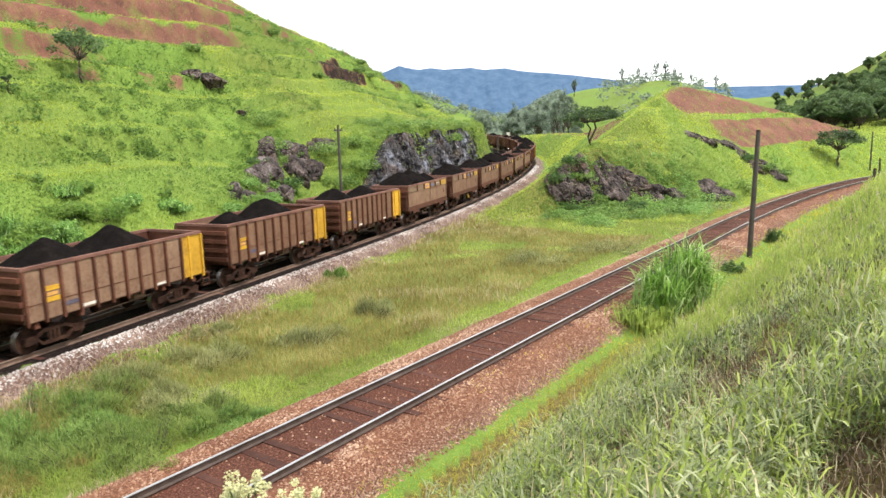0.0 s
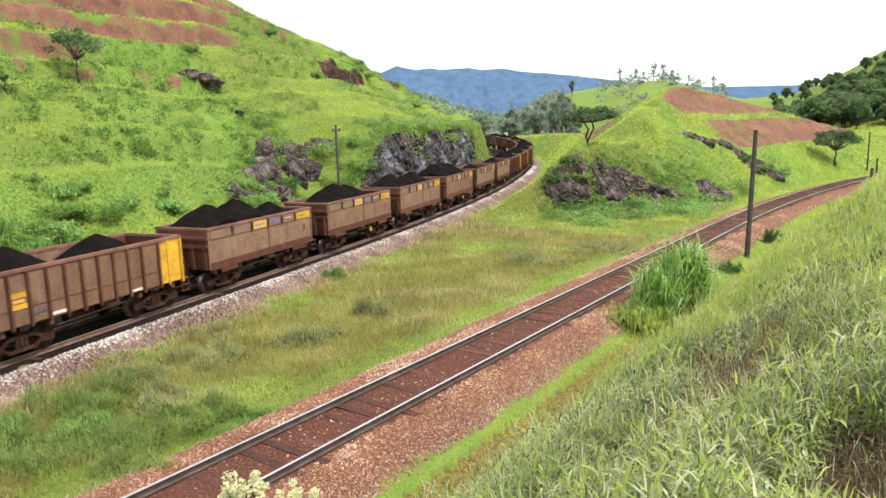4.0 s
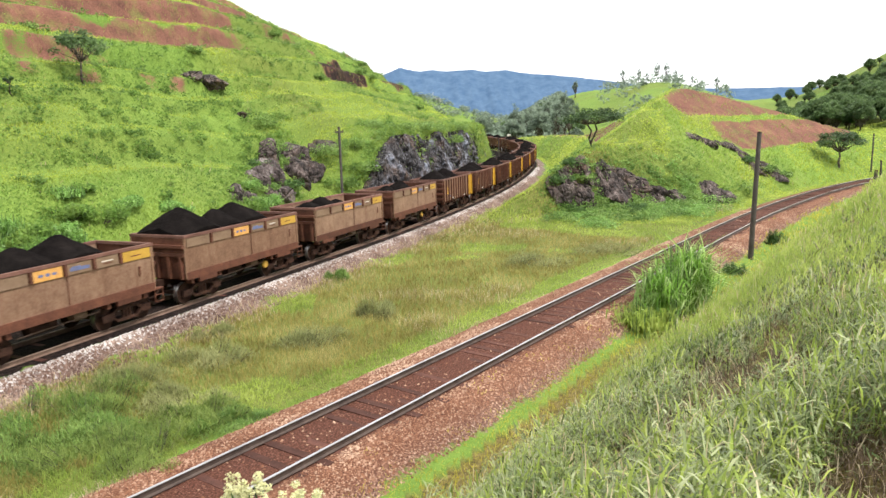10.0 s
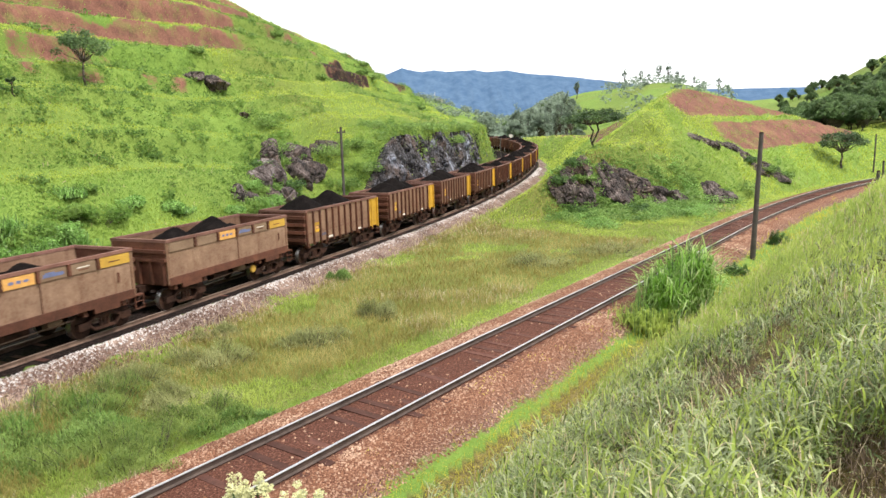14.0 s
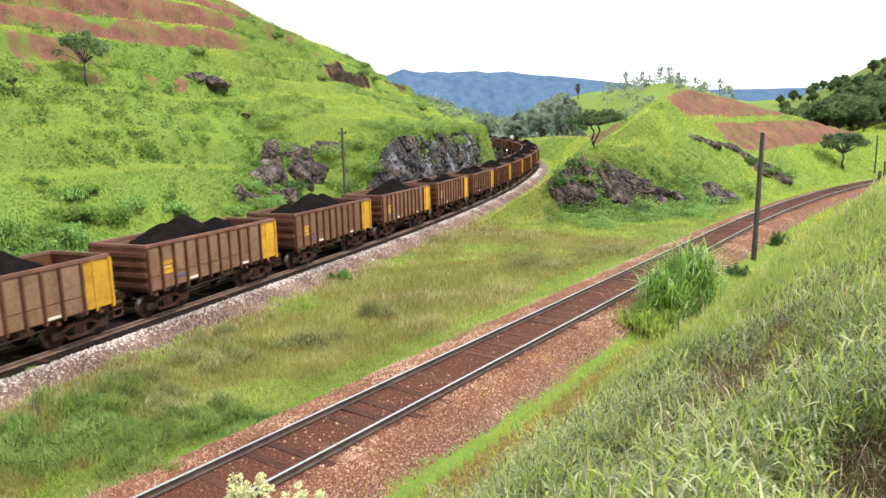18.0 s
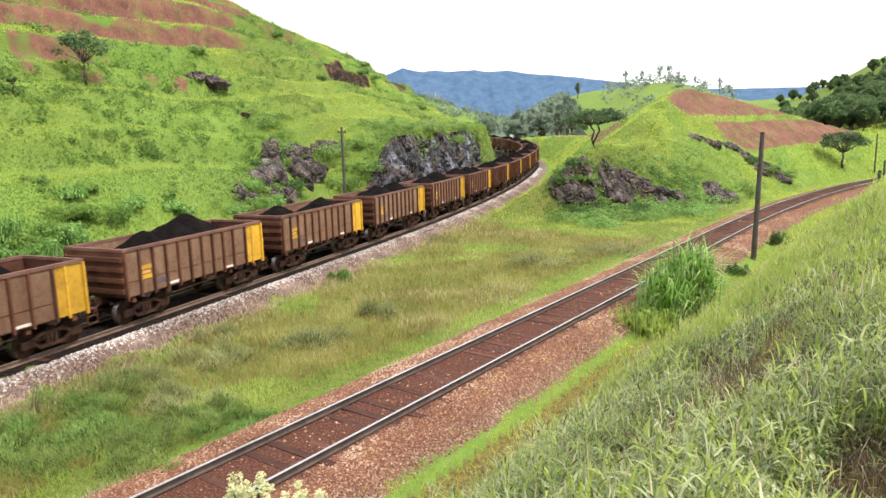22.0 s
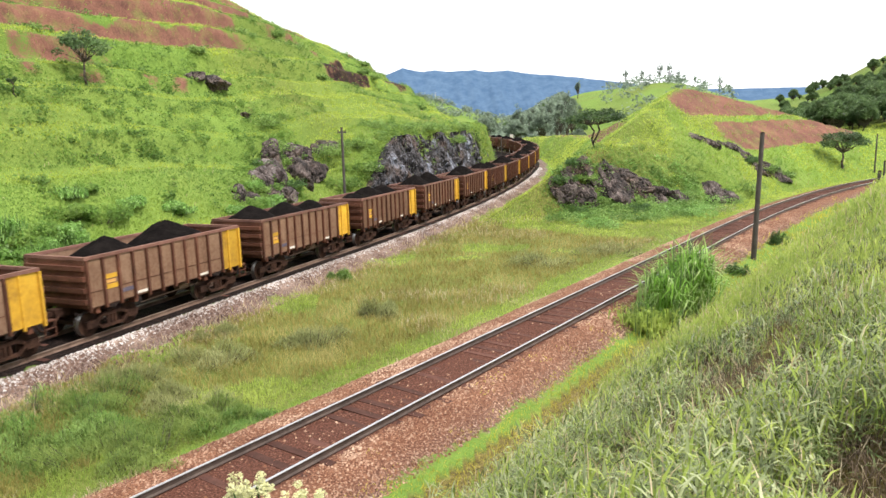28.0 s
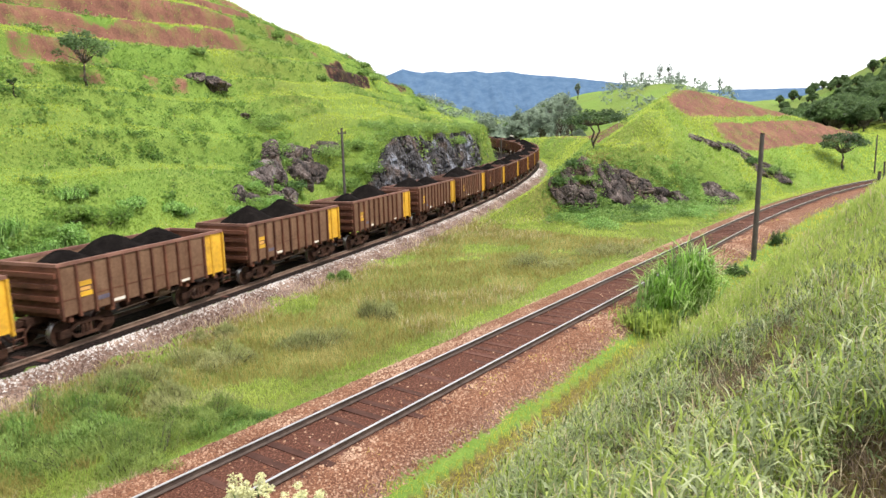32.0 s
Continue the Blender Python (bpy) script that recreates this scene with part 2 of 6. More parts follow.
def on_line(line, back, s, off=0.0):
    """The point and heading at distance s from a line's datum, off metres to its right."""
    f = (s + back) / 0.5
    i = int(max(0, min(len(line) - 2, math.floor(f))))
    k = f - i
    x, y, h = line[i] * (1 - k) + line[i + 1] * k
    return x + off * math.cos(h), y - off * math.sin(h), h


# ---- the lie of the land ----
TERRACES = ((10.0, 11.4, -20, 30, 0.1), (11.9, 12.8, -20, 45, 0.2), (13.1, 13.9, -20, 48, 0.36), (14.9, 16.2, -20, 50, 0.3), (16.6, 18.3, -20, 20, 0.62),
            (16.9, 18.2, 24, 60, 0.22), (19.9, 21.8, -20, 41, 0.58), (20.6, 21.8, 44, 80, 0.3), (22.6, 24.6, -20, 50, 0.6), (22.7, 24.3, 56, 90, 0.4), (25.5, 27.2, -20, 90, 0.5), (28.6, 30.6, -20, 90, 0.5), (32.5, 35.0, -20, 90, 0.6))


def terrace_place(ss, hn, ledge):
    """How far up the hillside a point counts for the terraces."""
    return hn + 0.045 * np.clip(ss - 33, -12, 15) + 0.5 * fbm(ss, ss * 0, 11, 3, 6) + 0.5 * ledge


def terrain(x, y, lines=False):
    """Height of the ground and its cover (soil, rock and painted shade, gravel, dryness) at points."""
    x, y = np.asarray(x, float), np.asarray(y, float)
    shape = x.shape
    x, y = x.ravel(), y.ravel()
    s2, n2 = beside(ORE_LINE, x, y)
    s2 = s2 - S_BACK
    s1, n1 = beside(NEAR_LINE, x, y)
    s1 = s1 - NEAR_BACK
    r = np.hypot(x, y)
    z2 = ore_rail_z(s2)
    lump = fbm(x, y, 9, 4, 3)
    tuft = fbm(x, y, 1.7, 3, 11)
    z = -0.62 + 0.35 * lump + 0.12 * tuft + z2 * step(30, 6, np.abs(n2))
    soil, rock, grav = np.zeros_like(x), np.zeros_like(x), np.zeros_like(x)
    dry = 0.25 + 0.9 * fbm(x, y, 14, 3, 21)
    between = (n2 > 3) & (n1 < -3) & (s1 < 60)
    dry = np.where(between, dry + 0.3, dry - 0.1)

    # hillside on the left of the ore line
    nl = -n2
    ss = (x + 14.2) * 0.337 + (y - 21.2) * 0.941
    ns = -(x + 14.2) * 0.941 + (y - 21.2) * 0.337
    wob = fbm(x, y, 16, 4, 31)
    ledge = fbm(x, y, 4, 3, 37)
    hn = np.where(ss > 48, np.minimum(nl, ns), ns)
    toe = 3.7 + 1.2 * fbm(ss, ss * 0, 14, 2, 5)
    up = np.clip(hn - toe, 0, None)
    cliff = step(32, 42, ss + 4 * wob) * step(94, 82, ss)
    face_ = cliff
    over = step(3, 13, up)
    cliff = cliff * (1 - over) + over * (0.25 + 0.75 * step(-30, 60, ss)) * step(94, 82, ss)
    low = np.minimum(up, 5.0) * 0.95
    steep = 6.9 * step(0.15, 1.5, up) ** 0.8 + 0.25 * up
    hill = low * (1 - cliff) + np.maximum(low, steep) * cliff + 0.54 * np.clip(up - 5.0 - 2.0 * cliff, 0, None) - 0.2 * np.clip(up - 22, 0, None)
    hill = hill - step(40, 76, ss) * (0.2 * np.clip(up - 11, 0, 16) + 0.16 * np.clip(up - 27, 0, None))
    hill = hill + 0.9 * wob * step(1, 14, up) + 0.5 * ledge * step(0, 5, up)
    # terraces cut along the slope: foot and brow of each face, where along the line it is bare, and how bare
    hs = terrace_place(ss, hn, ledge)
    for foot, brow_, s_from, s_to, bareness in TERRACES:
        mid_, half, rise = (foot + brow_) / 2, 0.125 * (brow_ - foot) + 0.12, (0.42 if foot > 16.4 else 0.62) * (brow_ - foot)
        face = step(mid_ - half, mid_ + half, hs)
        hill = hill + rise * (face - 0.5) * step(foot - 1.6, foot, hs) * step(brow_ + 1.8, brow_, hs)
        worn = hs + 0.9 * fbm(x, y, 2.2, 4, 8)
        bare = step(mid_ - 1.6 * half - 0.25, mid_ - half, worn) * step(mid_ + 2.2 * half + 0.1, mid_ + half, worn)
        patch = step(0.42, 0.58, bareness + 0.9 * fbm(ss, hn * 1.6, 7, 4, 41 + int(foot * 3))) * step(s_from - 3, s_from + 1, ss) * step(s_to + 8, s_to - 4, ss)
        soil = np.maximum(soil, bare * patch)
    # a dark slump and a scar below it
    slump = np.hypot((ss - 60.5 - 1.4 * (hs - 18.8)) / 6.5, (hs - 18.6) / 2.4) + 0.7 * fbm(x, y, 3, 3, 9)
    scar = np.hypot((ss - 77) / 6.0, (hs - 18.6) / 1.1) + 0.7 * fbm(x, y, 3, 3, 10)
    soil = np.maximum(soil, np.maximum(step(1.05, 0.9, slump), step(1.05, 0.9, scar)))
    rock = np.maximum(rock, 0.62 * np.maximum(step(1.05, 0.9, slump), step(1.05, 0.9, scar)))
    endline = ss + 0.06 * hn + 3.5 * wob
    hill = np.where(ss > 150, 0, hill * step(121 - 14 * step(18, 4, hn), 97 - 11 * step(18, 4, hn), endline))
    soil = np.maximum(soil, 0.9 * step(88, 92, endline) * step(104, 98, endline) * step(0.02, 0.1, fbm(x, y, 9, 3, 63)) * (up > 14))
    rock = np.maximum(rock, face_ * step(79, 75, ss + 3 * ledge) * step(0.0, 0.2, up) * step(1.7, 1.1, up + 1.2 * ledge))
    z = np.where(nl > 2.5, z + hill, z)

    # ditch and ballast of the ore line
    a2 = np.abs(n2)
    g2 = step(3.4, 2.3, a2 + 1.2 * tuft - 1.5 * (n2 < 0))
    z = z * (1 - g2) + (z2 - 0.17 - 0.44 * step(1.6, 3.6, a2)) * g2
    # shade below and behind the wagons, painted as near-black cover
    bed_shade = np.where(n2 < 0, g2, step(1.62, 1.42, a2))
    grav = np.maximum(grav, g2) * (1 - bed_shade)
    rock = np.maximum(rock * (1 - g2), bed_shade)

    # mound between the lines
    v = (x - 11.0) * 0.5 + (y - 55.0) * 0.866
    e = np.minimum(n2 - 4.0, -n1 - 4.5)
    front = -0.45 * (x - 12.3) + 0.893 * (y - 58.3) + 1.2 * wob
    mh = 4.9 * step(0, 4.0 + 0.3 * np.clip(x - 13, 0, 14), front) + 0.9 * step(8, 18, v) + 3.0 * step(17, 24, v + 2 * wob) + 2.5 * step(27, 33, v + 2 * wob) - 7.0 * step(40, 76, v)
    mh = np.minimum(mh + 0.9 * wob * step(2, 8, front) + 0.9 * np.abs(fbm(x - 0.3 * y, y * 0.3, 3.2, 3, 67)) * step(0.5, 3, front), 0.72 * np.clip(e, 0, None)) * (n2 > 0) * (n1 < 0)
    z = z + np.where(front > 0, mh, 0)
    w = (x - 11.0) * 0.866 - (y - 55.0) * 0.5
    rag = 0.9 * fbm(x, y, 4, 4, 77)
    onmound = (n2 > 3) & (n1 < -4) & (front > 0)
    upper = step(8.0, 8.4, mh + rag) * step(-2.5, 0.5, w + rag) * step(30, 33, v) * step(70, 62, v)
    lower = step(4.2, 4.6, mh + rag) * step(7.7, 7.3, mh + rag) * step(80, 86, s1 + 4 * rag) * step(118, 110, s1)
    soil = np.maximum(soil, onmound * np.maximum(upper, lower))

    # bank on the right of the near line, on which the camera stands
    top = 5.8 - 0.7 * step(8, 60, s1) - 2.9 * step(60, 110, s1)
    bank = top * (step(3.0, 12.3, n1 + 0.5 * lump) * 0.9 + 0.1 * step(4, 9, n1))
    z = z + np.where(n1 > 2, bank + 0.5 * tuft * step(2.5, 5, n1), 0)
    dry = np.where(n1 > 3, dry + 0.75 * step(38, 12, s1 + 10 * lump), dry)

    # ballast of the near line
    a1 = np.abs(n1)
    g1 = step(3.0, 2.05, a1 + 0.5 * tuft)
    z = z * (1 - g1) + (-0.19 + 0.015 * step(0.95, 1.2, a1) + 0.04 * tuft - 0.27 * step(1.5, 2.8, a1)) * g1
    grav = np.maximum(grav, g1)
    rock = np.maximum(rock, 0.16 * step(1.25, 0.85, a1))
    dry = np.where(a1 < 3, step(1.2, 0.85, a1), dry)
    soil = np.where(a1 < 3.4, np.maximum(soil, 0.9 * step(3.3, 1.6, a1)), soil)

    # far country
    az = np.degrees(np.arctan2(x, y))
    far = step(130, 220, r)
    fz = 0.0 * r
    for ha, hr, wa, wr, hh in ((17.5, 430, 6, 150, 27), (10, 480, 5, 140, 21), (42, 340, 14, 130, 57), (-40, 300, 24, 160, 45),
                               (9, 1500, 5, 400, 40), (-3, 1150, 6.5, 240, 66), (28, 900, 14, 300, 35)):
        da = (az - ha + 180) % 360 - 180
        fz = fz + hh * np.exp(-(da / wa) ** 2 - ((r - hr) / wr) ** 2)
    fz = fz + 7 * fbm(x, y, 160, 4, 51) * step(200, 500, r) - 5.0 * step(150, 260, r)
    z = z * (1 - far) + np.where(nl > 0, np.maximum(z, 0) * 0.6 + fz, fz + 0.4 * z) * far
    cover = np.stack([np.clip(soil, 0, 1), np.clip(rock, 0, 1), np.clip(grav, 0, 1), np.clip(dry, 0, 1)], 1)
    if lines:
        return z, cover, s1, n1, s2, n2
    return z.reshape(shape), cover.reshape((*shape, 4))


SHEET = {}


def sample(x, y):
    """Height, cover and place beside the lines, read off the ground sheet."""
    x, y = np.atleast_1d(np.asarray(x, float)), np.atleast_1d(np.asarray(y, float))
    az, rr, G = SHEET["az"], SHEET["rr"], SHEET["grid"]
    i = np.interp(np.hypot(x, y), rr, np.arange(len(rr)))
    j = np.interp(np.degrees(np.arctan2(x, y)), az, np.arange(len(az)))
    i0, j0 = np.minimum(i.astype(int), len(rr) - 2), np.minimum(j.astype(int), len(az) - 2)
    u, v = (i - i0)[:, None], (j - j0)[:, None]
    return (G[i0, j0] * (1 - v) + G[i0, j0 + 1] * v) * (1 - u) + (G[i0 + 1, j0] * (1 - v) + G[i0 + 1, j0 + 1] * v) * u


def height(x, y):
    return sample(x, y)[:, 0]


def mesh_from(name, verts, faces, mat, smooth=False):
    me = bpy.data.meshes.new(name)
    me.from_pydata(verts, [], faces)
    me.materials.append(mat)
    if smooth:
        me.shade_smooth()
    return me


def quads(rows, cols):
    i = np.arange(rows - 1)[:, None] * cols + np.arange(cols - 1)[None, :]
    return np.stack([i, i + 1, i + cols + 1, i + cols], -1).reshape(-1, 4)


def sheet_mesh(name, verts, faces, mat):
    """A large mesh of quads from arrays."""
    me = bpy.data.meshes.new(name)
    me.vertices.add(len(verts))
    me.vertices.foreach_set("co", np.asarray(verts, np.float32).ravel())
    me.loops.add(faces.size)
    me.loops.foreach_set("vertex_index", faces.ravel().astype(np.int32))
    me.polygons.add(len(faces))
    me.polygons.foreach_set("loop_start", np.arange(0, faces.size, faces.shape[1], dtype=np.int32))
    me.update(calc_edges=True)
    me.materials.append(mat)
    return me


def build_ground():
    az = np.concatenate([np.linspace(-180, -42, 50)[:-1], np.linspace(-42, 42, 561), np.linspace(42, 180, 50)[1:]])
    rr = np.concatenate([[0.0, 0.6], np.geomspace(1.2, 25, 110)[:-1], np.geomspace(25, 130, 400)[:-1], np.geomspace(130, 4800, 110)])
    A, R = np.meshgrid(np.radians(az), rr)
    X, Y = R * np.sin(A), R * np.cos(A)
    Z, cover, s1, n1, s2, n2 = terrain(X, Y, True)
    SHEET.update(az=az, rr=rr, grid=np.column_stack([Z, cover, s1, n1, s2, n2]).reshape(*X.shape, 9))
    Z = Z.reshape(X.shape)
    me = sheet_mesh("ground", np.stack([X, Y, Z], -1).reshape(-1, 3), quads(*X.shape)[:, ::-1], GROUND)
    at = me.attributes.new("cover", "FLOAT_COLOR", "POINT")
    at.data.foreach_set("color", cover.reshape(-1).astype(np.float32))
    me.shade_smooth()
    return tagged(new("ground", me), "grassy rolling land with red soil cuts and gravel", "ground", kind="structure")


build_ground()


# ---- solid helpers ----
class Solid:
    """Boxes, prisms and tubes gathered into one mesh."""

    def __init__(self):
        self.v, self.f = [], []

    def add(self, verts, faces):
        k = len(self.v)
        self.v += [tuple(p) for p in verts]
        self.f += [tuple(i + k for i in q) for q in faces]
        return self

    def box(self, x0, x1, y0, y1, z0, z1, ins=0.0):
        """A box; ins draws its upper face in on all sides."""
        v = [(x0, y0, z0), (x1, y0, z0), (x1, y1, z0), (x0, y1, z0),
             (x0 + ins, y0 + ins, z1), (x1 - ins, y0 + ins, z1), (x1 - ins, y1 - ins, z1), (x0 + ins, y1 - ins, z1)]
        return self.add(v, [(3, 2, 1, 0), (4, 5, 6, 7), (0, 1, 5, 4), (1, 2, 6, 5), (2, 3, 7, 6), (3, 0, 4, 7)])

    def tube(self, a, b, r0, r1=None, n=10):
        a, b = Vector(a), Vector(b)
        r1 = r0 if r1 is None else r1
        q = (b - a).to_track_quat("Z", "Y")
        ring = [Vector((math.cos(2 * math.pi * i / n), math.sin(2 * math.pi * i / n), 0)) for i in range(n)]
        v = [a + q @ (p * r0) for p in ring] + [b + q @ (p * r1) for p in ring]
        f = [(i, (i + 1) % n, n + (i + 1) % n, n + i) for i in range(n)] + [tuple(range(n - 1, -1, -1)), tuple(range(n, 2 * n))]
        return self.add(v, f)

    def mesh(self, name, mat, bevel=0.0, smooth=False):
        if not bevel:
            return mesh_from(name, self.v, self.f, mat, smooth)
        bm = bmesh.new()
        vs = [bm.verts.new(p) for p in self.v]
        for q in self.f:
            bm.faces.new([vs[i] for i in q])
        bmesh.ops.bevel(bm, geom=bm.edges[:], offset=bevel, segments=1, affect="EDGES")
        me = bpy.data.meshes.new(name)
        bm.to_mesh(me)
        bm.free()
        me.materials.append(mat)
        return me


def part(name, me, parent, label="", m=None):
    ob = new(name, me)
    ob.parent = parent
    if m is not None:
        ob.matrix_basis = m
    return tagged(ob, label)


# ---- rails and sleepers ----
def rail_mesh(name, line, back, s0, s1, off, profile, zf, mat, ds=1.0):
    verts, faces, k = [], [], len(profile)
    ss = np.arange(s0, s1 + 0.01, ds)
    for s in ss:
        for px, pz in profile:
            x, y, h = on_line(line, back, s, off + px)
            verts.append((x, y, pz + float(zf(s))))
    for i in range(len(ss) - 1):
        for j in range(k):
            a, b_ = i * k + j, i * k + (j + 1) % k
            faces.append((a, b_, b_ + k, a + k))
    return mesh_from(name, verts, faces, mat)


SIDE = [(-0.07, -0.16), (0.07, -0.16), (0.07, -0.145), (0.012, -0.12), (0.012, -0.045), (0.034, -0.03), (0.034, -0.012), (-0.034, -0.012), (-0.034, -0.03), (-0.012, -0.045), (-0.012, -0.12), (-0.07, -0.145)]
HEAD = [(-0.034, -0.012), (0.034, -0.012), (0.03, 0.0), (-0.03, 0.0)]


def flat(s):
    return 0.0


def build_track(line, back, s0, s1, zf, label, sleepers, spread, side, head):
    track = tagged(new("railway_track"), label, "track", kind="structure")
    for off in (-0.835, 0.835):
        rail = part("rail", rail_mesh("rail", line, back, s0, s1, off, SIDE, zf, side), track, "rusty steel rail")
        part("railhead", rail_mesh("railhead", line, back, s0, s1, off, HEAD, zf, head), rail, "polished steel running surface")
    rng = random.Random(5)
    shapes = []
    for k in range(6):
        sl = Solid().box(-1.3 + rng.uniform(-0.08, 0.1), 1.3 + rng.uniform(-0.1, 0.08), -0.12, 0.12 + rng.uniform(-0.02, 0.02), -0.15, 0.0, 0.015)
        shapes.append(sl.mesh("sleeper", SLEEPER))
    s = sleepers[0]
    while s < sleepers[1]:
        x, y, h = on_line(line, back, s)
        ob = part("sleeper", rng.choice(shapes), track)
        ob.matrix_basis = pose(x, y, float(zf(s)) - 0.163 - rng.uniform(0, spread), rng.uniform(-0.6, 0.6), rng.uniform(-0.5, 0.5), -math.degrees(h) + rng.uniform(-1.5, 1.5))
        s += 0.6 + rng.uniform(-0.04, 0.04)
    return track


build_track(NEAR_LINE, NEAR_BACK, -15, 150, flat, "single railway line with bright rails on red-stained sleepers", (2, 110), 0.034, RAILSIDE, RAILHEAD)
build_track(ORE_LINE, S_BACK, -60, 300, ore_rail_z, "railway line on grey and white ballast under the ore train", (-10, 120), 0.03, RAILBROWN, RAILDULL)

# ---- wagons ----
PITCH, LEN, WID, RIM = 9.78, 8.12, 2.76, 2.88
SPEED = PITCH / 1.895
WHEEL_R = 0.43
FIRST = 4.34  # centre of wagon 1 at the start


def build_bogie(parent, yc):
    sd = Solid()
    for sx in (-1, 1):
        x0, x1 = sorted((sx * 0.98, sx * 1.12))
        sd.box(x0, x1, -1.12, -0.68, 0.32, 0.58)
        sd.box(x0, x1, 0.68, 1.12, 0.32, 0.58)
        sd.add([(x, y, z) for x in (x0, x1) for y, z in ((-0.75, 0.56), (-0.4, 0.74), (0.4, 0.74), (0.75, 0.56), (0.75, 0.44), (0.4, 0.62), (-0.4, 0.62), (-0.75, 0.44))],
               [(0, 1, 6, 7), (1, 2, 5, 6), (2, 3, 4, 5), (8, 15, 14, 9), (9, 14, 13, 10), (10, 13, 12, 11), (0, 8, 9, 1), (1, 9, 10, 2), (2, 10, 11, 3), (7, 6, 14, 15), (6, 5, 13, 14), (5, 4, 12, 13)])
        sd.box(x0, x1, -0.42, 0.42, 0.2, 0.3)
        for y in (-0.42, 0.42):
            sd.add([(x, yy, z) for x in (x0, x1) for yy, z in ((y - 0.05, 0.2), (y + 0.05, 0.2), (y + 0.05 + 0.3 * np.sign(y), 0.5), (y - 0.05 + 0.3 * np.sign(y), 0.5))],
                   [(0, 1, 2, 3), (7, 6, 5, 4), (0, 4, 5, 1), (1, 5, 6, 2), (2, 6, 7, 3), (3, 7, 4, 0)])
        for y in (-0.16, 0, 0.16):
            sd.tube((sx * 1.05, y, 0.29), (sx * 1.05, y, 0.62), 0.065, n=8)
    sd.box(-1.05, 1.05, -0.17, 0.17, 0.55, 0.8)
    bogie = part("bogie", sd.mesh("bogie", IRON), parent, "dark rusty cast bogie", pose(0, yc, 0))
    for y in (-0.87, 0.87):
        ws = Solid().tube((-0.98, 0, 0), (0.98, 0, 0), 0.085)
        for sx in (-1, 1):
            ws.tube((sx * 0.75, 0, 0), (sx * 0.9, 0, 0), WHEEL_R, n=24)
            ws.tube((sx * 0.73, 0, 0), (sx * 0.76, 0, 0), WHEEL_R + 0.028, n=24)
            for k in range(4):
                a = k * math.pi / 2
                ws.tube((sx * 0.89, 0.26 * math.cos(a), 0.26 * math.sin(a)), (sx * 0.915, 0.26 * math.cos(a), 0.26 * math.sin(a)), 0.06, n=6)
        wm = ws.mesh("wheelset", IRON)
        wm.materials.append(TREAD)
        for f in wm.polygons:
            if len(f.vertices) == 4 and math.hypot(f.center.y, f.center.z) > 0.4:
                f.material_index = 1
        part("wheelset", wm, bogie, "worn steel wheels on an axle", pose(0, y, WHEEL_R))
    return bogie


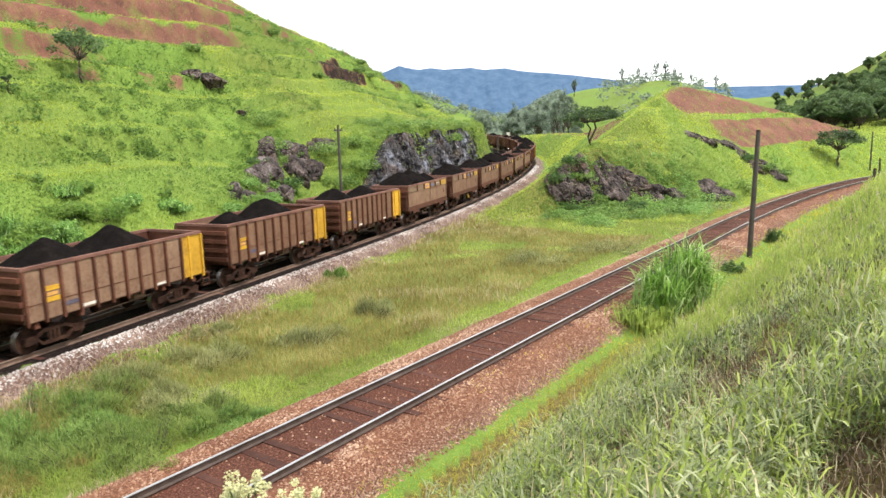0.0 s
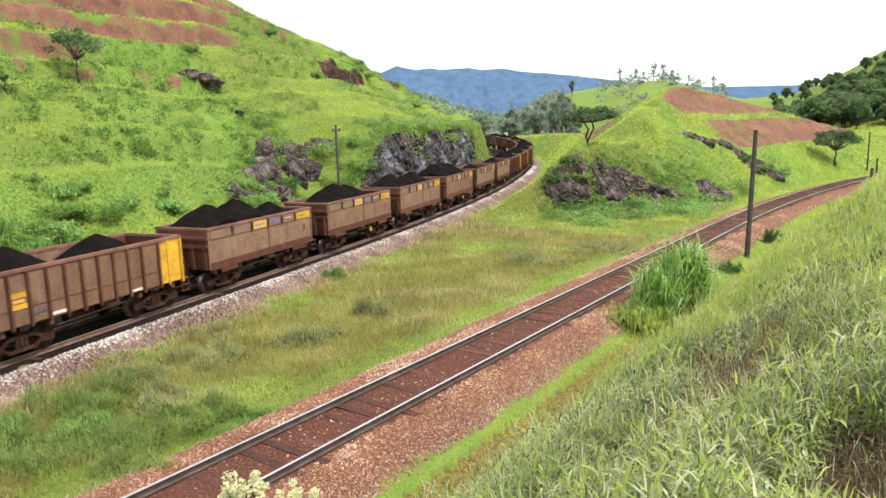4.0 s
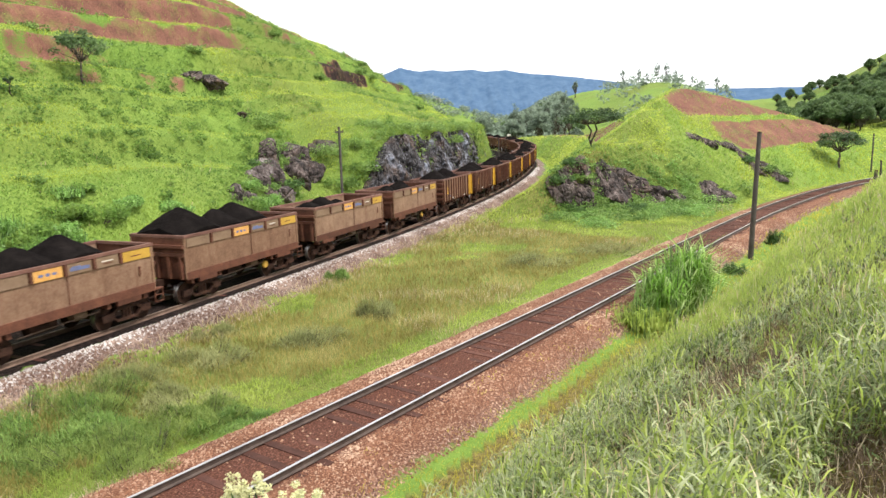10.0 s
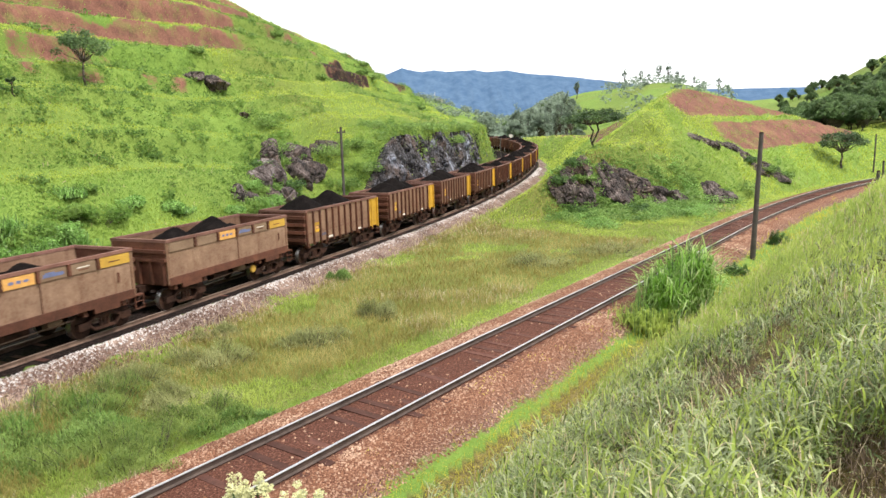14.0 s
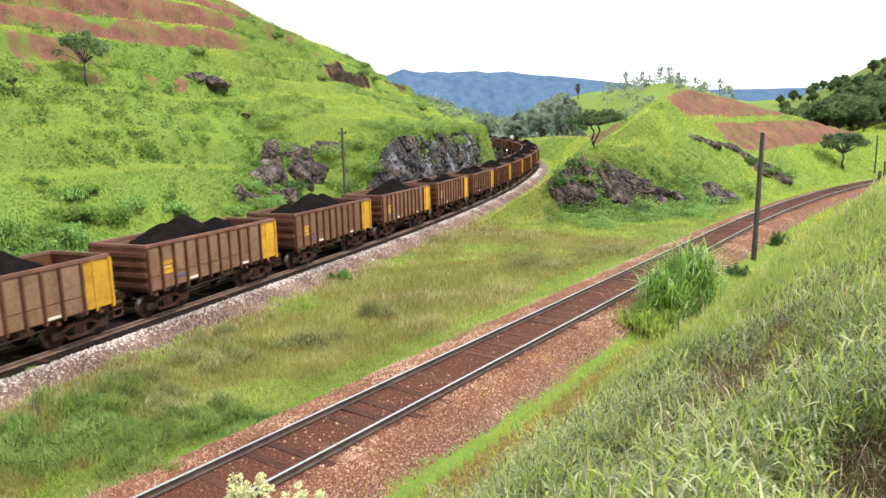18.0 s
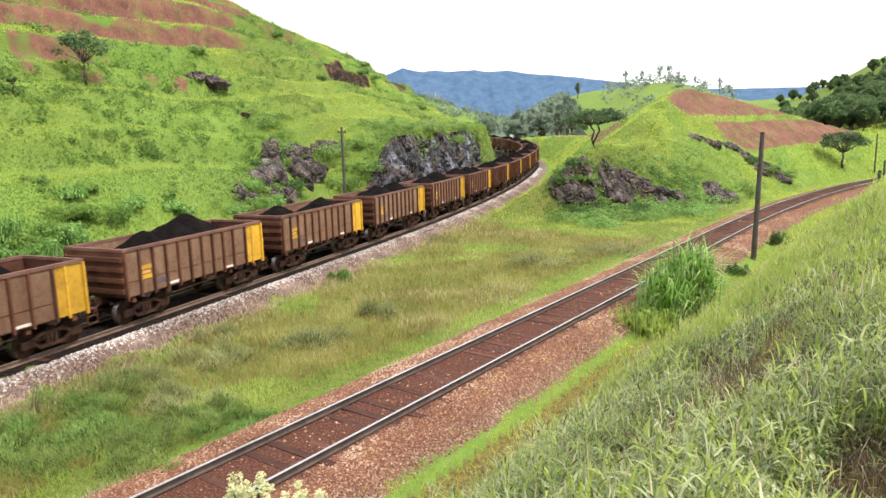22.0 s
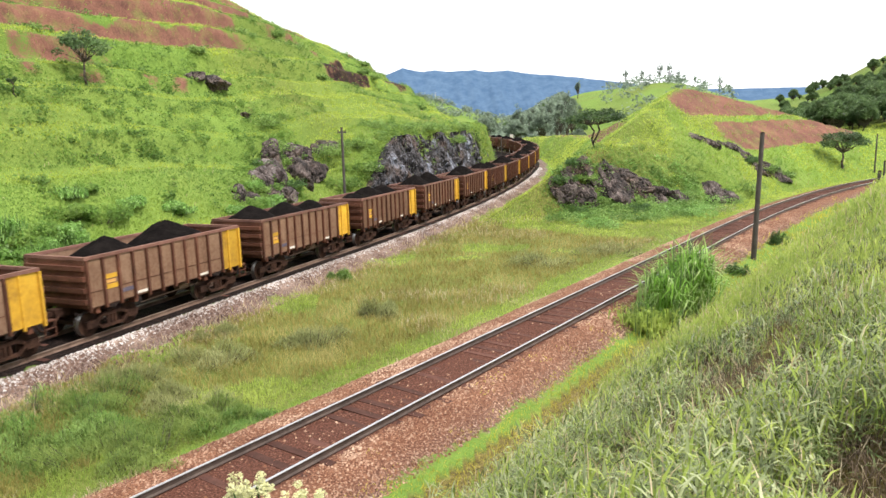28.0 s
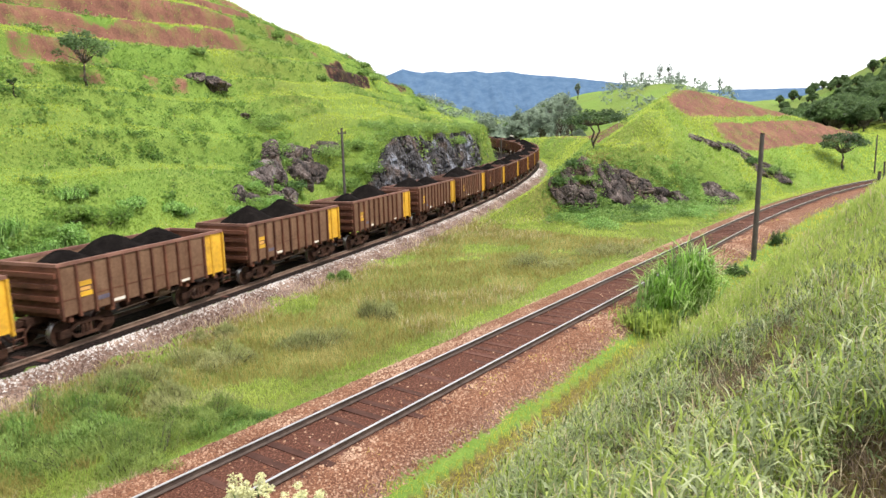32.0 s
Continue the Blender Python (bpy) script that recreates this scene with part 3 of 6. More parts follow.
def build_wagon_common(w):
    hl = LEN / 2
    # rim, floor and underframe
    rim = Solid()
    rim.box(-WID / 2 - 0.05, -WID / 2 + 0.07, -hl, hl, RIM - 0.11, RIM).box(WID / 2 - 0.07, WID / 2 + 0.05, -hl, hl, RIM - 0.11, RIM)
    rim.box(-WID / 2 + 0.07, WID / 2 - 0.07, -hl, -hl + 0.12, RIM - 0.11, RIM).box(-WID / 2 + 0.07, WID / 2 - 0.07, hl - 0.12, hl, RIM - 0.11, RIM)
    part("rim", rim.mesh("rim", SUNLITRUST), w, "rusty top rail with sunlight painted in")
    part("floor", Solid().box(-WID / 2 + 0.06, WID / 2 - 0.06, -hl + 0.1, hl - 0.1, 1.05, 1.16).mesh("floor", RUST), w)
    part("centre_sill", Solid().box(-0.2, 0.2, -hl - 0.35, hl + 0.35, 0.78, 1.05).mesh("centre_sill", IRON), w)
    for sgn in (-1, 1):
        c = Solid().box(-0.09, 0.09, min(sgn * (hl + 0.35), sgn * (PITCH / 2 + 0.02)), max(sgn * (hl + 0.35), sgn * (PITCH / 2 + 0.02)), 0.84, 1.0)
        y0, y1 = sorted((sgn * (PITCH / 2 - 0.28), sgn * (PITCH / 2 - 0.01)))
        c.box(-0.15, 0.16, y0, y1, 0.78, 1.06, 0.03)
        part("coupler", c.mesh("coupler", IRON), w, "dark steel coupler")
    build_bogie(w, -2.85)
    build_bogie(w, 2.85)
    for sx in (-1, 1):
        part("brake_rod", Solid().tube((sx * 1.12, -1.55, 0.72), (sx * 1.12, 1.6, 0.8), 0.022, n=6).mesh("brake_rod", RAILBROWN), w, "thin dusty brake rod")
        st = Solid().tube((sx * 1.3, hl + 0.02, 1.05), (sx * 1.3, hl + 0.02, 0.55), 0.02, n=6).tube((sx * 1.3, hl + 0.42, 1.05), (sx * 1.3, hl + 0.42, 0.55), 0.02, n=6)
        st.tube((sx * 1.3, hl + 0.02, 0.56), (sx * 1.3, hl + 0.42, 0.56), 0.02, n=6).tube((sx * 1.3, hl + 0.02, 0.82), (sx * 1.3, hl + 0.42, 0.82), 0.02, n=6)
        st.box(min(sx * 1.1, sx * 1.32), max(sx * 1.1, sx * 1.32), hl - 0.05, hl + 0.44, 1.03, 1.08)
        part("step_ladder", st.mesh("step_ladder", RUST), w, "rusty foot steps at the wagon end")
        for y in (-3.6, -1.9, 1.9, 3.6):
            part("bolster_bracket", Solid().box(min(sx * 1.0, sx * 1.3), max(sx * 1.0, sx * 1.3), y - 0.09, y + 0.09, 0.84, 1.06, 0.02).mesh("bolster_bracket", RUST), w)
    part("brake_cylinder", Solid().tube((0.75, 0.75, 0.78), (0.75, 1.3, 0.78), 0.16, n=14).mesh("brake_cylinder", TAN), w, "dusty brake cylinder under the floor")
    part("air_reservoir", Solid().tube((0.7, -0.9, 0.76), (0.7, 0.1, 0.76), 0.2, n=14).mesh("air_reservoir", IRON), w, "dark air reservoir under the floor")
    for sgn in (-1, 1):
        part("air_hose", Solid().tube((0.35, sgn * (hl + 0.3), 0.9), (0.3, sgn * (PITCH / 2 - 0.2), 0.5), 0.03, n=6).tube((0.3, sgn * (PITCH / 2 - 0.2), 0.5), (0.25, sgn * (PITCH / 2), 0.45), 0.03, n=6).mesh("air_hose", IRON), w, "black hanging air hose")


def slab(w, name, x_in, x_out, y0, y1, z0, z1, mat, label="", taper=0.0):
    """A side piece between two lateral distances; taper draws the foot in."""
    sx = 1 if x_out > 0 else -1
    v = [(x_in - sx * taper, y0, z0), (x_out - sx * taper, y0, z0), (x_out - sx * taper, y1, z0), (x_in - sx * taper, y1, z0), (x_in, y0, z1), (x_out, y0, z1), (x_out, y1, z1), (x_in, y1, z1)]
    f = [(3, 2, 1, 0), (4, 5, 6, 7), (0, 1, 5, 4), (1, 2, 6, 5), (2, 3, 7, 6), (3, 0, 4, 7)]
    if sx < 0:
        f = [q[::-1] for q in f]
    return part(name, mesh_from(name, v, f, mat), w, label)


def build_ribbed_wagon():
    w = tagged(new("ore_wagon"), "brown ribbed steel ore wagon with a yellow end, loaded", "railway wagon", "wagons of the ore train")
    build_wagon_common(w)
    hl = LEN / 2
    for sx in (-1, 1):
        xo = sx * WID / 2
        slab(w, "side_wall", xo - sx * 0.05, xo, -hl + 0.02, hl - 1.2, 1.1, RIM - 0.11, DUSTY, "dusty grey-brown side sheet")
        slab(w, "yellow_panel" if sx > 0 else "end_panel", xo - sx * 0.05, xo + sx * 0.004, hl - 1.2, hl - 0.02, 1.1, RIM - 0.11, YELLOW if sx > 0 else RUST, "yellow painted end of the side" if sx > 0 else "rusty end of the side")
        for k in range(13):
            y = -hl + 0.05 + k * (LEN - 0.1) / 12
            y = hl - 1.22 if k == 10 else y
            slab(w, "rib", xo, xo + sx * (0.05 if k == 11 else 0.11), y - 0.04, y + 0.04, 1.0, RIM - 0.11, YELLOW if k >= 11 and sx > 0 else RUST)
        slab(w, "crease", xo, xo + sx * 0.015, -hl + 0.1, hl - 1.2, 1.62, 1.645, RUST)
        yy = -hl + 0.05 + 1.5 * (LEN - 0.1) / 12
        for z in (1.98, 1.62):
            slab(w, "stencil_bar", xo, xo + sx * 0.02, yy - 0.27, yy + 0.27, z, z + 0.16, YELLOW, "yellow stencil bar")
        slab(w, "stencil_bar", xo, xo + sx * 0.018, yy - 0.2, yy + 0.2, 1.82, 1.93, ORANGE, "brownish lettering reduced to a bar")
        yy = -hl + 0.05 + 2.5 * (LEN - 0.1) / 12
        slab(w, "stencil_bar", xo, xo + sx * 0.02, yy - 0.28, yy + 0.28, 1.36, 1.5, OLDBLUE, "faded blue stencilled mark")
        slab(w, "data_plate", xo, xo + sx * 0.02, yy + 0.45, yy + 0.95, 1.15, 1.25, WHITE, "dirty white data plate")
        yy = -hl + 0.05 + 8.5 * (LEN - 0.1) / 12
        slab(w, "data_plate", xo, xo + sx * 0.02, yy - 0.26, yy + 0.26, 1.13, 1.22, WHITE, "dirty white data plate")
    for sy in (-1, 1):
        y0, y1 = sorted((sy * (hl - 0.06), sy * (hl - 0.02)))
        part("end_wall", Solid().box(-WID / 2 + 0.05, WID / 2 - 0.05, y0, y1, 1.1, RIM - 0.11).mesh("end_wall", RUST), w, "rusty end wall")
        for z in (1.25, 1.65, 2.05, 2.42):
            y0, y1 = sorted((sy * (hl - 0.02), sy * (hl + 0.11)))
            part("end_beam", Solid().box(-WID / 2, WID / 2, y0, y1, z, z + 0.16).mesh("end_beam", RUST), w)
    return w


def build_panelled_wagon():
    w = tagged(new("ore_wagon"), "brown smooth-sided steel ore wagon with coloured top panels, loaded", "railway wagon", "wagons of the ore train")
    build_wagon_common(w)
    hl = LEN / 2
    paints = (TAN, TAN, ORANGE, TAN, TAN, DULLYELLOW)
    for sx in (-1, 1):
        xo = sx * WID / 2
        slab(w, "side_wall", xo - sx * 0.05, xo, -hl + 0.02, hl - 0.02, 1.32, RIM - 0.11, DUSTY, "dusty grey-brown side sheet", 0.03)
        slab(w, "side_sill", xo - sx * 0.08, xo + sx * 0.03, -hl + 0.05, hl - 0.05, 1.05, 1.36, RUST, "rusty bottom sill")
        slab(w, "sill_skirt", xo - sx * 0.08, xo + sx * 0.02, -3.3, -2.2, 0.86, 1.05, RUST)
        slab(w, "sill_skirt", xo - sx * 0.08, xo + sx * 0.02, 2.2, 3.3, 0.86, 1.05, RUST)
        slab(w, "seam", xo, xo + sx * 0.012, 0.25, 0.29, 1.36, RIM - 0.45, RUST)
        edges = [-hl + 0.08, -2.45, -1.05, 0.2, 1.35, 2.5, hl - 0.08]
        for k in range(6):
            slab(w, "top_panel", xo, xo + sx * 0.03, edges[k] + 0.08, edges[k + 1] - 0.08, RIM - 0.5, RIM - 0.14, paints[k], "faded painted panel under the rim")
        for k, y0, y1, z0, z1, m in ((2, 0.18, 0.34, 0.38, 0.62, BLUE), (2, 0.42, 0.56, 0.36, 0.64, BLUE), (2, 0.64, 0.8, 0.38, 0.6, BLUE), (3, 0.12, 0.9, 0.3, 0.62, BLUE), (3, 0.2, 0.55, 0.62, 0.74, BLUE),
                                     (4, 0.25, 0.75, 0.52, 0.62, WHITE), (4, 0.3, 0.7, 0.28, 0.38, RUST), (5, 0.3, 0.66, 0.4, 0.5, RUST)):
            a, d = edges[k] + 0.08, edges[k + 1] - edges[k] - 0.16
            slab(w, "marking", xo + sx * 0.03, xo + sx * 0.034, a + y0 * d, a + y1 * d, RIM - 0.5 + z0 * 0.36, RIM - 0.5 + z1 * 0.36, m, "worn painted marking")
        slab(w, "number_slot", xo, xo + sx * 0.02, hl - 0.75, hl - 0.66, 1.75, 2.1, RUST, "narrow rusty slot")
        for y in edges[1:-1]:
            slab(w, "gusset", xo, xo + sx * 0.1, y - 0.05, y + 0.05, RIM - 0.5, RIM - 0.11, RUST)
        for y in (-hl + 0.06, hl - 0.06):
            slab(w, "corner_post", xo - sx * 0.02, xo + sx * 0.02, y - 0.06, y + 0.06, 1.1, RIM - 0.11, DUSTY)
    for sy in (-1, 1):
        y0, y1 = sorted((sy * (hl - 0.06), sy * (hl - 0.02)))
        part("end_wall", Solid().box(-WID / 2 + 0.05, WID / 2 - 0.05, y0, y1, 1.1, RIM - 0.11).mesh("end_wall", RUST), w, "rusty end wall")
        y0, y1 = sorted((sy * (hl - 0.02), sy * (hl + 0.11)))
        for z in (2.02, 2.36):
            part("end_beam", Solid().box(-WID / 2, WID / 2, y0, y1, z, z + 0.13).mesh("end_beam", RUST), w)
        for x in (-1.2, -0.6, 0, 0.6, 1.2):
            part("end_post", Solid().box(x - 0.06, x + 0.06, y0, y1, 1.1, 2.02).mesh("end_post", RUST), w)
    return w


def heap_mesh(seed, full, spots=()):
    """A load of ore: two or three cones along the wagon."""
    rng = random.Random(seed)
    hl, hw = LEN / 2 - 0.1, WID / 2 - 0.08
    k = rng.choice((2, 3, 3))
    cones = [(rng.uniform(-0.25, 0.25), -hl + (i + 0.5) * 2 * hl / k * 0.86 + rng.uniform(-0.3, 0.3) + 0.2, rng.uniform(3.0, 3.5) + full) for i in range(k)]
    if spots:
        cones = [(rng.uniform(-0.2, 0.2), -hl + u * 2 * hl, z) for u, z in spots]
        cones = [(cx, cy, cz + 0.12) for cx, cy, cz in cones]
    nx, ny = 29, 85
    X, Y = np.meshgrid(np.linspace(-hw, hw, nx), np.linspace(-hl, hl, ny))
    Z = np.full_like(X, 2.4 if spots else 2.05) - 0.5 * np.clip(Y - hl + 1.6, 0, 1)
    for cx, cy, cz in cones:
        d = np.hypot((X - cx) * 0.95, Y - cy)
        Z = np.maximum(Z, cz - 0.66 * (np.sqrt(d * d + 0.035) - 0.14))
    Z = np.maximum(Z, 2.0) + 0.26 * fbm(X + seed * 13, Y, 0.8, 5, seed)
    V = np.stack([X, Y, Z], -1).reshape(-1, 3)
    low = V.copy()
    low[:, 2] = 1.17
    rim_idx = list(range(nx)) + [r_ * nx + nx - 1 for r_ in range(1, ny)] + [ny * nx - 1 - i for i in range(1, nx)] + [r_ * nx for r_ in range(ny - 2, 0, -1)]
    base = len(V)
    verts = [tuple(p) for p in V] + [tuple(low[i]) for i in rim_idx]
    m = len(rim_idx)
    faces = [tuple(q) for q in quads(ny, nx)] + [(rim_idx[i], base + i, base + (i + 1) % m, rim_idx[(i + 1) % m]) for i in range(m)] + [tuple(base + m - 1 - i for i in range(m))]
    return mesh_from("ore_load", verts, faces, ORE)


def build_train():
    ribbed, panelled = build_ribbed_wagon(), build_panelled_wagon()
    heaps = [heap_mesh(k, (0.0, 0.25, 0.12)[k % 3]) for k in range(9)] + [heap_mesh(20 + k, 0.28) for k in range(4)]
    # heaps of the single loads: share of the length from the leading end, height of the peak
    own = {5: ((0.2, 3.25), (0.4, 3.6), (0.6, 3.45)), 6: ((0.2, 3.55), (0.43, 3.35), (0.64, 3.5)), 7: ((0.17, 3.75), (0.42, 3.45), (0.6, 3.65)),
           8: ((0.2, 2.95), (0.36, 3.1), (0.62, 2.75)), 9: ((0.24, 2.95), (0.55, 3.1), (0.7, 2.7)), 11: ((0.3, 3.3), (0.42, 3.5), (0.7, 3.1)),
           12: ((0.18, 3.2), (0.44, 3.45), (0.65, 3.3)), 13: ((0.3, 3.05), (0.48, 3.3), (0.6, 3.5))}
    train, used = [], set()
    for k in range(0, 37):
        src_w = panelled if 4 <= k <= 9 else ribbed
        if src_w.name in used:
            w = copy_thing(src_w, Matrix())
        else:
            used.add(src_w.name)
            w = src_w
        heap = tagged(new("ore_load", heap_mesh(60 + k, 0, own[k]) if k in own else heaps[9 + k % 4 if 4 <= k <= 7 else (k * 4) % 9]), "heaped dark iron ore lying in a wagon", "ore", "loads of the ore train")
        if k in (5, 7, 9):
            for sx in (-1, 1):
                part("brake_handwheel", Solid().tube((sx * 1.12, 1.5, 0.66), (sx * 1.2, 1.5, 0.66), 0.19, 0.16, 14).mesh("brake_handwheel", DULLYELLOW), w, "yellow painted brake handwheel")
        train.append((k, w, heap))
    return train


TRAIN = build_train()


def wagon_pose(k, t):
    s = FIRST + (k - 1) * PITCH - SPEED * t
    xa, ya, _ = on_line(ORE_LINE, S_BACK, s - 2.85)
    xb, yb, _ = on_line(ORE_LINE, S_BACK, s + 2.85)
    za, zb = float(ore_rail_z(s - 2.85)), float(ore_rail_z(s + 2.85))
    return pose((xa + xb) / 2, (ya + yb) / 2, (za + zb) / 2, math.degrees(math.atan2(zb - za, 5.7)), 0, -math.degrees(math.atan2(xb - xa, yb - ya)))


def motions():
    for k, w, heap in TRAIN:
        rows = [(i * 0.5, wagon_pose(k, i * 0.5)) for i in range(65)]
        walk(w, rows)
        walk(heap, rows)
        if k <= 20:
            for bogie in w.children:
                for ws in bogie.children:
                    y = ws.location.y
                    turn = math.degrees(SPEED / WHEEL_R)
                    walk(ws, [(i * 0.1, pose(0, y, WHEEL_R, (turn * i * 0.1 + 37 * k) % 360)) for i in range(321)])



# ---- grass ----
GRASS_BANK = foliage("broad_bank_grass", (0.045, 0.064, 0.02), (0.15, 0.19, 0.065), (0.37, 0.4, 0.22), 0.4, 0.12, 2.0, 0.85)
GRASS_FRESH = foliage("fresh_yellow_green_grass", (0.15, 0.215, 0.04), (0.25, 0.325, 0.062), (0.36, 0.42, 0.1), 0.55, 0.5, 0.35, 0.4)
GRASS_HILL = foliage("hillside_grass", (0.15, 0.235, 0.042), (0.195, 0.28, 0.05), (0.26, 0.335, 0.07), 0.65, 0.5, 0.2, 0.4)
GRASS_MEADOW = foliage("meadow_grass", (0.15, 0.125, 0.03), (0.235, 0.205, 0.052), (0.37, 0.32, 0.125), 0.6, 0.4, 0.45, 0.45)
GRASS_STRAW = foliage("straw_seed_heads", (0.26, 0.2, 0.1), (0.4, 0.33, 0.2), (0.55, 0.48, 0.33), 0.7, 0.35, 0.5, 0.7)
GRASS_SLOPE = foliage("yellow_green_slope_grass", (0.25, 0.315, 0.048), (0.3, 0.365, 0.058), (0.36, 0.415, 0.09), 0.65, 0.5, 0.2, 0.4)
RANKGRASS = foliage("rank_meadow_grass", (0.07, 0.12, 0.024), (0.135, 0.2, 0.04), (0.25, 0.31, 0.08), 0.55, 0.35, 0.6, 0.6)
# dead stalks, coloured darker to paint the shade between leaf clumps
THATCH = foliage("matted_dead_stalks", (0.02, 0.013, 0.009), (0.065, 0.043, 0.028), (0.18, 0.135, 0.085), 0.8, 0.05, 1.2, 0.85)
SEEDHAZE = foliage("brownish_seed_grass", (0.13, 0.1, 0.06), (0.23, 0.2, 0.12), (0.36, 0.32, 0.23), 0.7, 0.3, 0.5, 0.6)
GRASS_STRIP = foliage("yellow_green_strip_grass", (0.22, 0.195, 0.02), (0.35, 0.32, 0.03), (0.48, 0.44, 0.09), 0.6, 0.4, 0.4, 0.5)
BANK_LEAF = foliage("mid_green_bank_leaves", (0.045, 0.08, 0.02), (0.13, 0.2, 0.052), (0.3, 0.37, 0.16), 0.4, 0.15, 1.8, 0.85)
HERB = foliage("dark_green_herbs", (0.025, 0.06, 0.014), (0.06, 0.125, 0.03), (0.12, 0.21, 0.055), 0.5, 0.3)
BANK_SHOOT = foliage("bank_shoots", (0.08, 0.13, 0.02), (0.19, 0.26, 0.038), (0.37, 0.42, 0.1), 0.4, 0.15, 1.6, 0.8)
HILLHERB = foliage("hillside_herbs", (0.095, 0.185, 0.033), (0.15, 0.255, 0.046), (0.23, 0.335, 0.075), 0.55, 0.4, 0.4, 0.45)
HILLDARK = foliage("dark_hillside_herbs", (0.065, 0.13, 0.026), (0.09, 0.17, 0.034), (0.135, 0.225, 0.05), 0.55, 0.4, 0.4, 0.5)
# dead stalks with the shade of the hollows put into their brown
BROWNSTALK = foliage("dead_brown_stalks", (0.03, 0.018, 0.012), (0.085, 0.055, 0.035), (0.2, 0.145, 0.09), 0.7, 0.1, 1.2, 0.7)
LUSH = foliage("lush_blue_green_leaves", (0.09, 0.18, 0.035), (0.17, 0.32, 0.065), (0.3, 0.46, 0.14), 0.4, 0.35, 0.9, 0.7)
CANE = foliage("tall_cane_leaves", (0.1, 0.21, 0.028), (0.21, 0.38, 0.058), (0.55, 0.65, 0.33), 0.35, 0.45, 0.6, 0.85)
SHRUB = foliage("toe_shrub_leaves", (0.055, 0.12, 0.02), (0.12, 0.215, 0.038), (0.26, 0.37, 0.1), 0.5, 0.3, 0.8, 0.6)
GREYBUSH = foliage("grey_green_bush_leaves", (0.12, 0.14, 0.045), (0.2, 0.22, 0.075), (0.34, 0.34, 0.15), 0.6, 0.25, 0.5, 0.6)
TREELEAF = foliage("tree_leaves", (0.022, 0.045, 0.016), (0.048, 0.09, 0.026), (0.1, 0.16, 0.045), 0.5, 0.3)
FARLEAF = foliage("far_tree_leaves", (0.045, 0.082, 0.03), (0.08, 0.14, 0.045), (0.15, 0.22, 0.075), 0.5, 0.3)
TREELIGHT = foliage("light_tree_leaves", (0.045, 0.085, 0.026), (0.085, 0.15, 0.045), (0.15, 0.23, 0.08), 0.5, 0.3)
# grey-green leaves, paled further to paint valley haze into them
HAZELEAF = foliage("eucalyptus_leaves", (0.1, 0.14, 0.1), (0.15, 0.2, 0.14), (0.22, 0.28, 0.19), 0.5, 0.3)
FLOWER = foliage("cream_flower_heads", (0.42, 0.42, 0.2), (0.6, 0.6, 0.34), (0.75, 0.74, 0.52), 0.7, 0.3)
BARK = mottled("grey_brown_bark", (0.03, 0.024, 0.018), (0.07, 0.055, 0.042), (0.13, 0.11, 0.085), 3, 20, 0.9, 0, 0.3)


def tri_mesh(name, verts, tris, mat):
    return sheet_mesh(name, verts.reshape(-1, 3), tris.reshape(-1, 3), mat)


def blades(root, length, width, lean, rng, droop=0.6):
    """Bent tapering blades at their roots: vertices (N, 5, 3) and triangles."""
    n = len(root)
    a = rng.uniform(0, 2 * math.pi, n)
    out = np.stack([np.cos(a), np.sin(a), np.zeros(n)], 1)
    b = a + math.pi / 2 + rng.normal(0, 0.5, n)
    side = np.stack([np.cos(b), np.sin(b), np.zeros(n)], 1) * (width / 2)[:, None]
    L = length[:, None]
    k = np.abs(rng.normal(lean, lean * 0.5, n))[:, None]
    up = np.array([0, 0, 1.0])
    mid = root + L * 0.55 * (up * np.cos(k) + out * np.sin(k))
    k2 = k + droop * rng.uniform(0.5, 1.6, n)[:, None]
    tip = mid + L * 0.5 * (up * np.cos(k2) + out * np.sin(k2))
    V = np.stack([root - side * 0.7, root + side * 0.7, mid - side, mid + side, tip], 1)
    T = np.array([[0, 1, 3], [0, 3, 2], [2, 3, 4]])[None] + 5 * np.arange(n)[:, None, None]
    return V, T


def scatter(count, r0, r1, az0, az1, rng):
    """Points spread over a sector, denser near the eye, with height and cover."""
    r = np.exp(rng.uniform(math.log(r0), math.log(r1), count))
    a = np.radians(rng.uniform(az0, az1, count))
    x, y = r * np.sin(a), r * np.cos(a)
    g = sample(x, y)
    z, cover, s1, n1, s2, n2 = g[:, 0], g[:, 1:5], g[:, 5], g[:, 6], g[:, 7], g[:, 8]
    return dict(x=x, y=y, z=z, r=r, cover=cover, s1=s1, n1=n1, s2=s2, n2=n2, p=np.stack([x, y, z], 1))


def grass(label, P, keep, length, width, lean, mat, rng, droop=0.6, sink=0.03):
    p = P["p"][keep].copy()
    n = len(p)
    p[:, 2] -= sink
    V, T = blades(p, length[keep] * rng.uniform(0.6, 1.3, n), width[keep] * rng.uniform(0.7, 1.3, n), lean, rng, droop)
    return tagged(new("grass", tri_mesh("grass", V, T, mat)), label, "grass", kind="stuff")


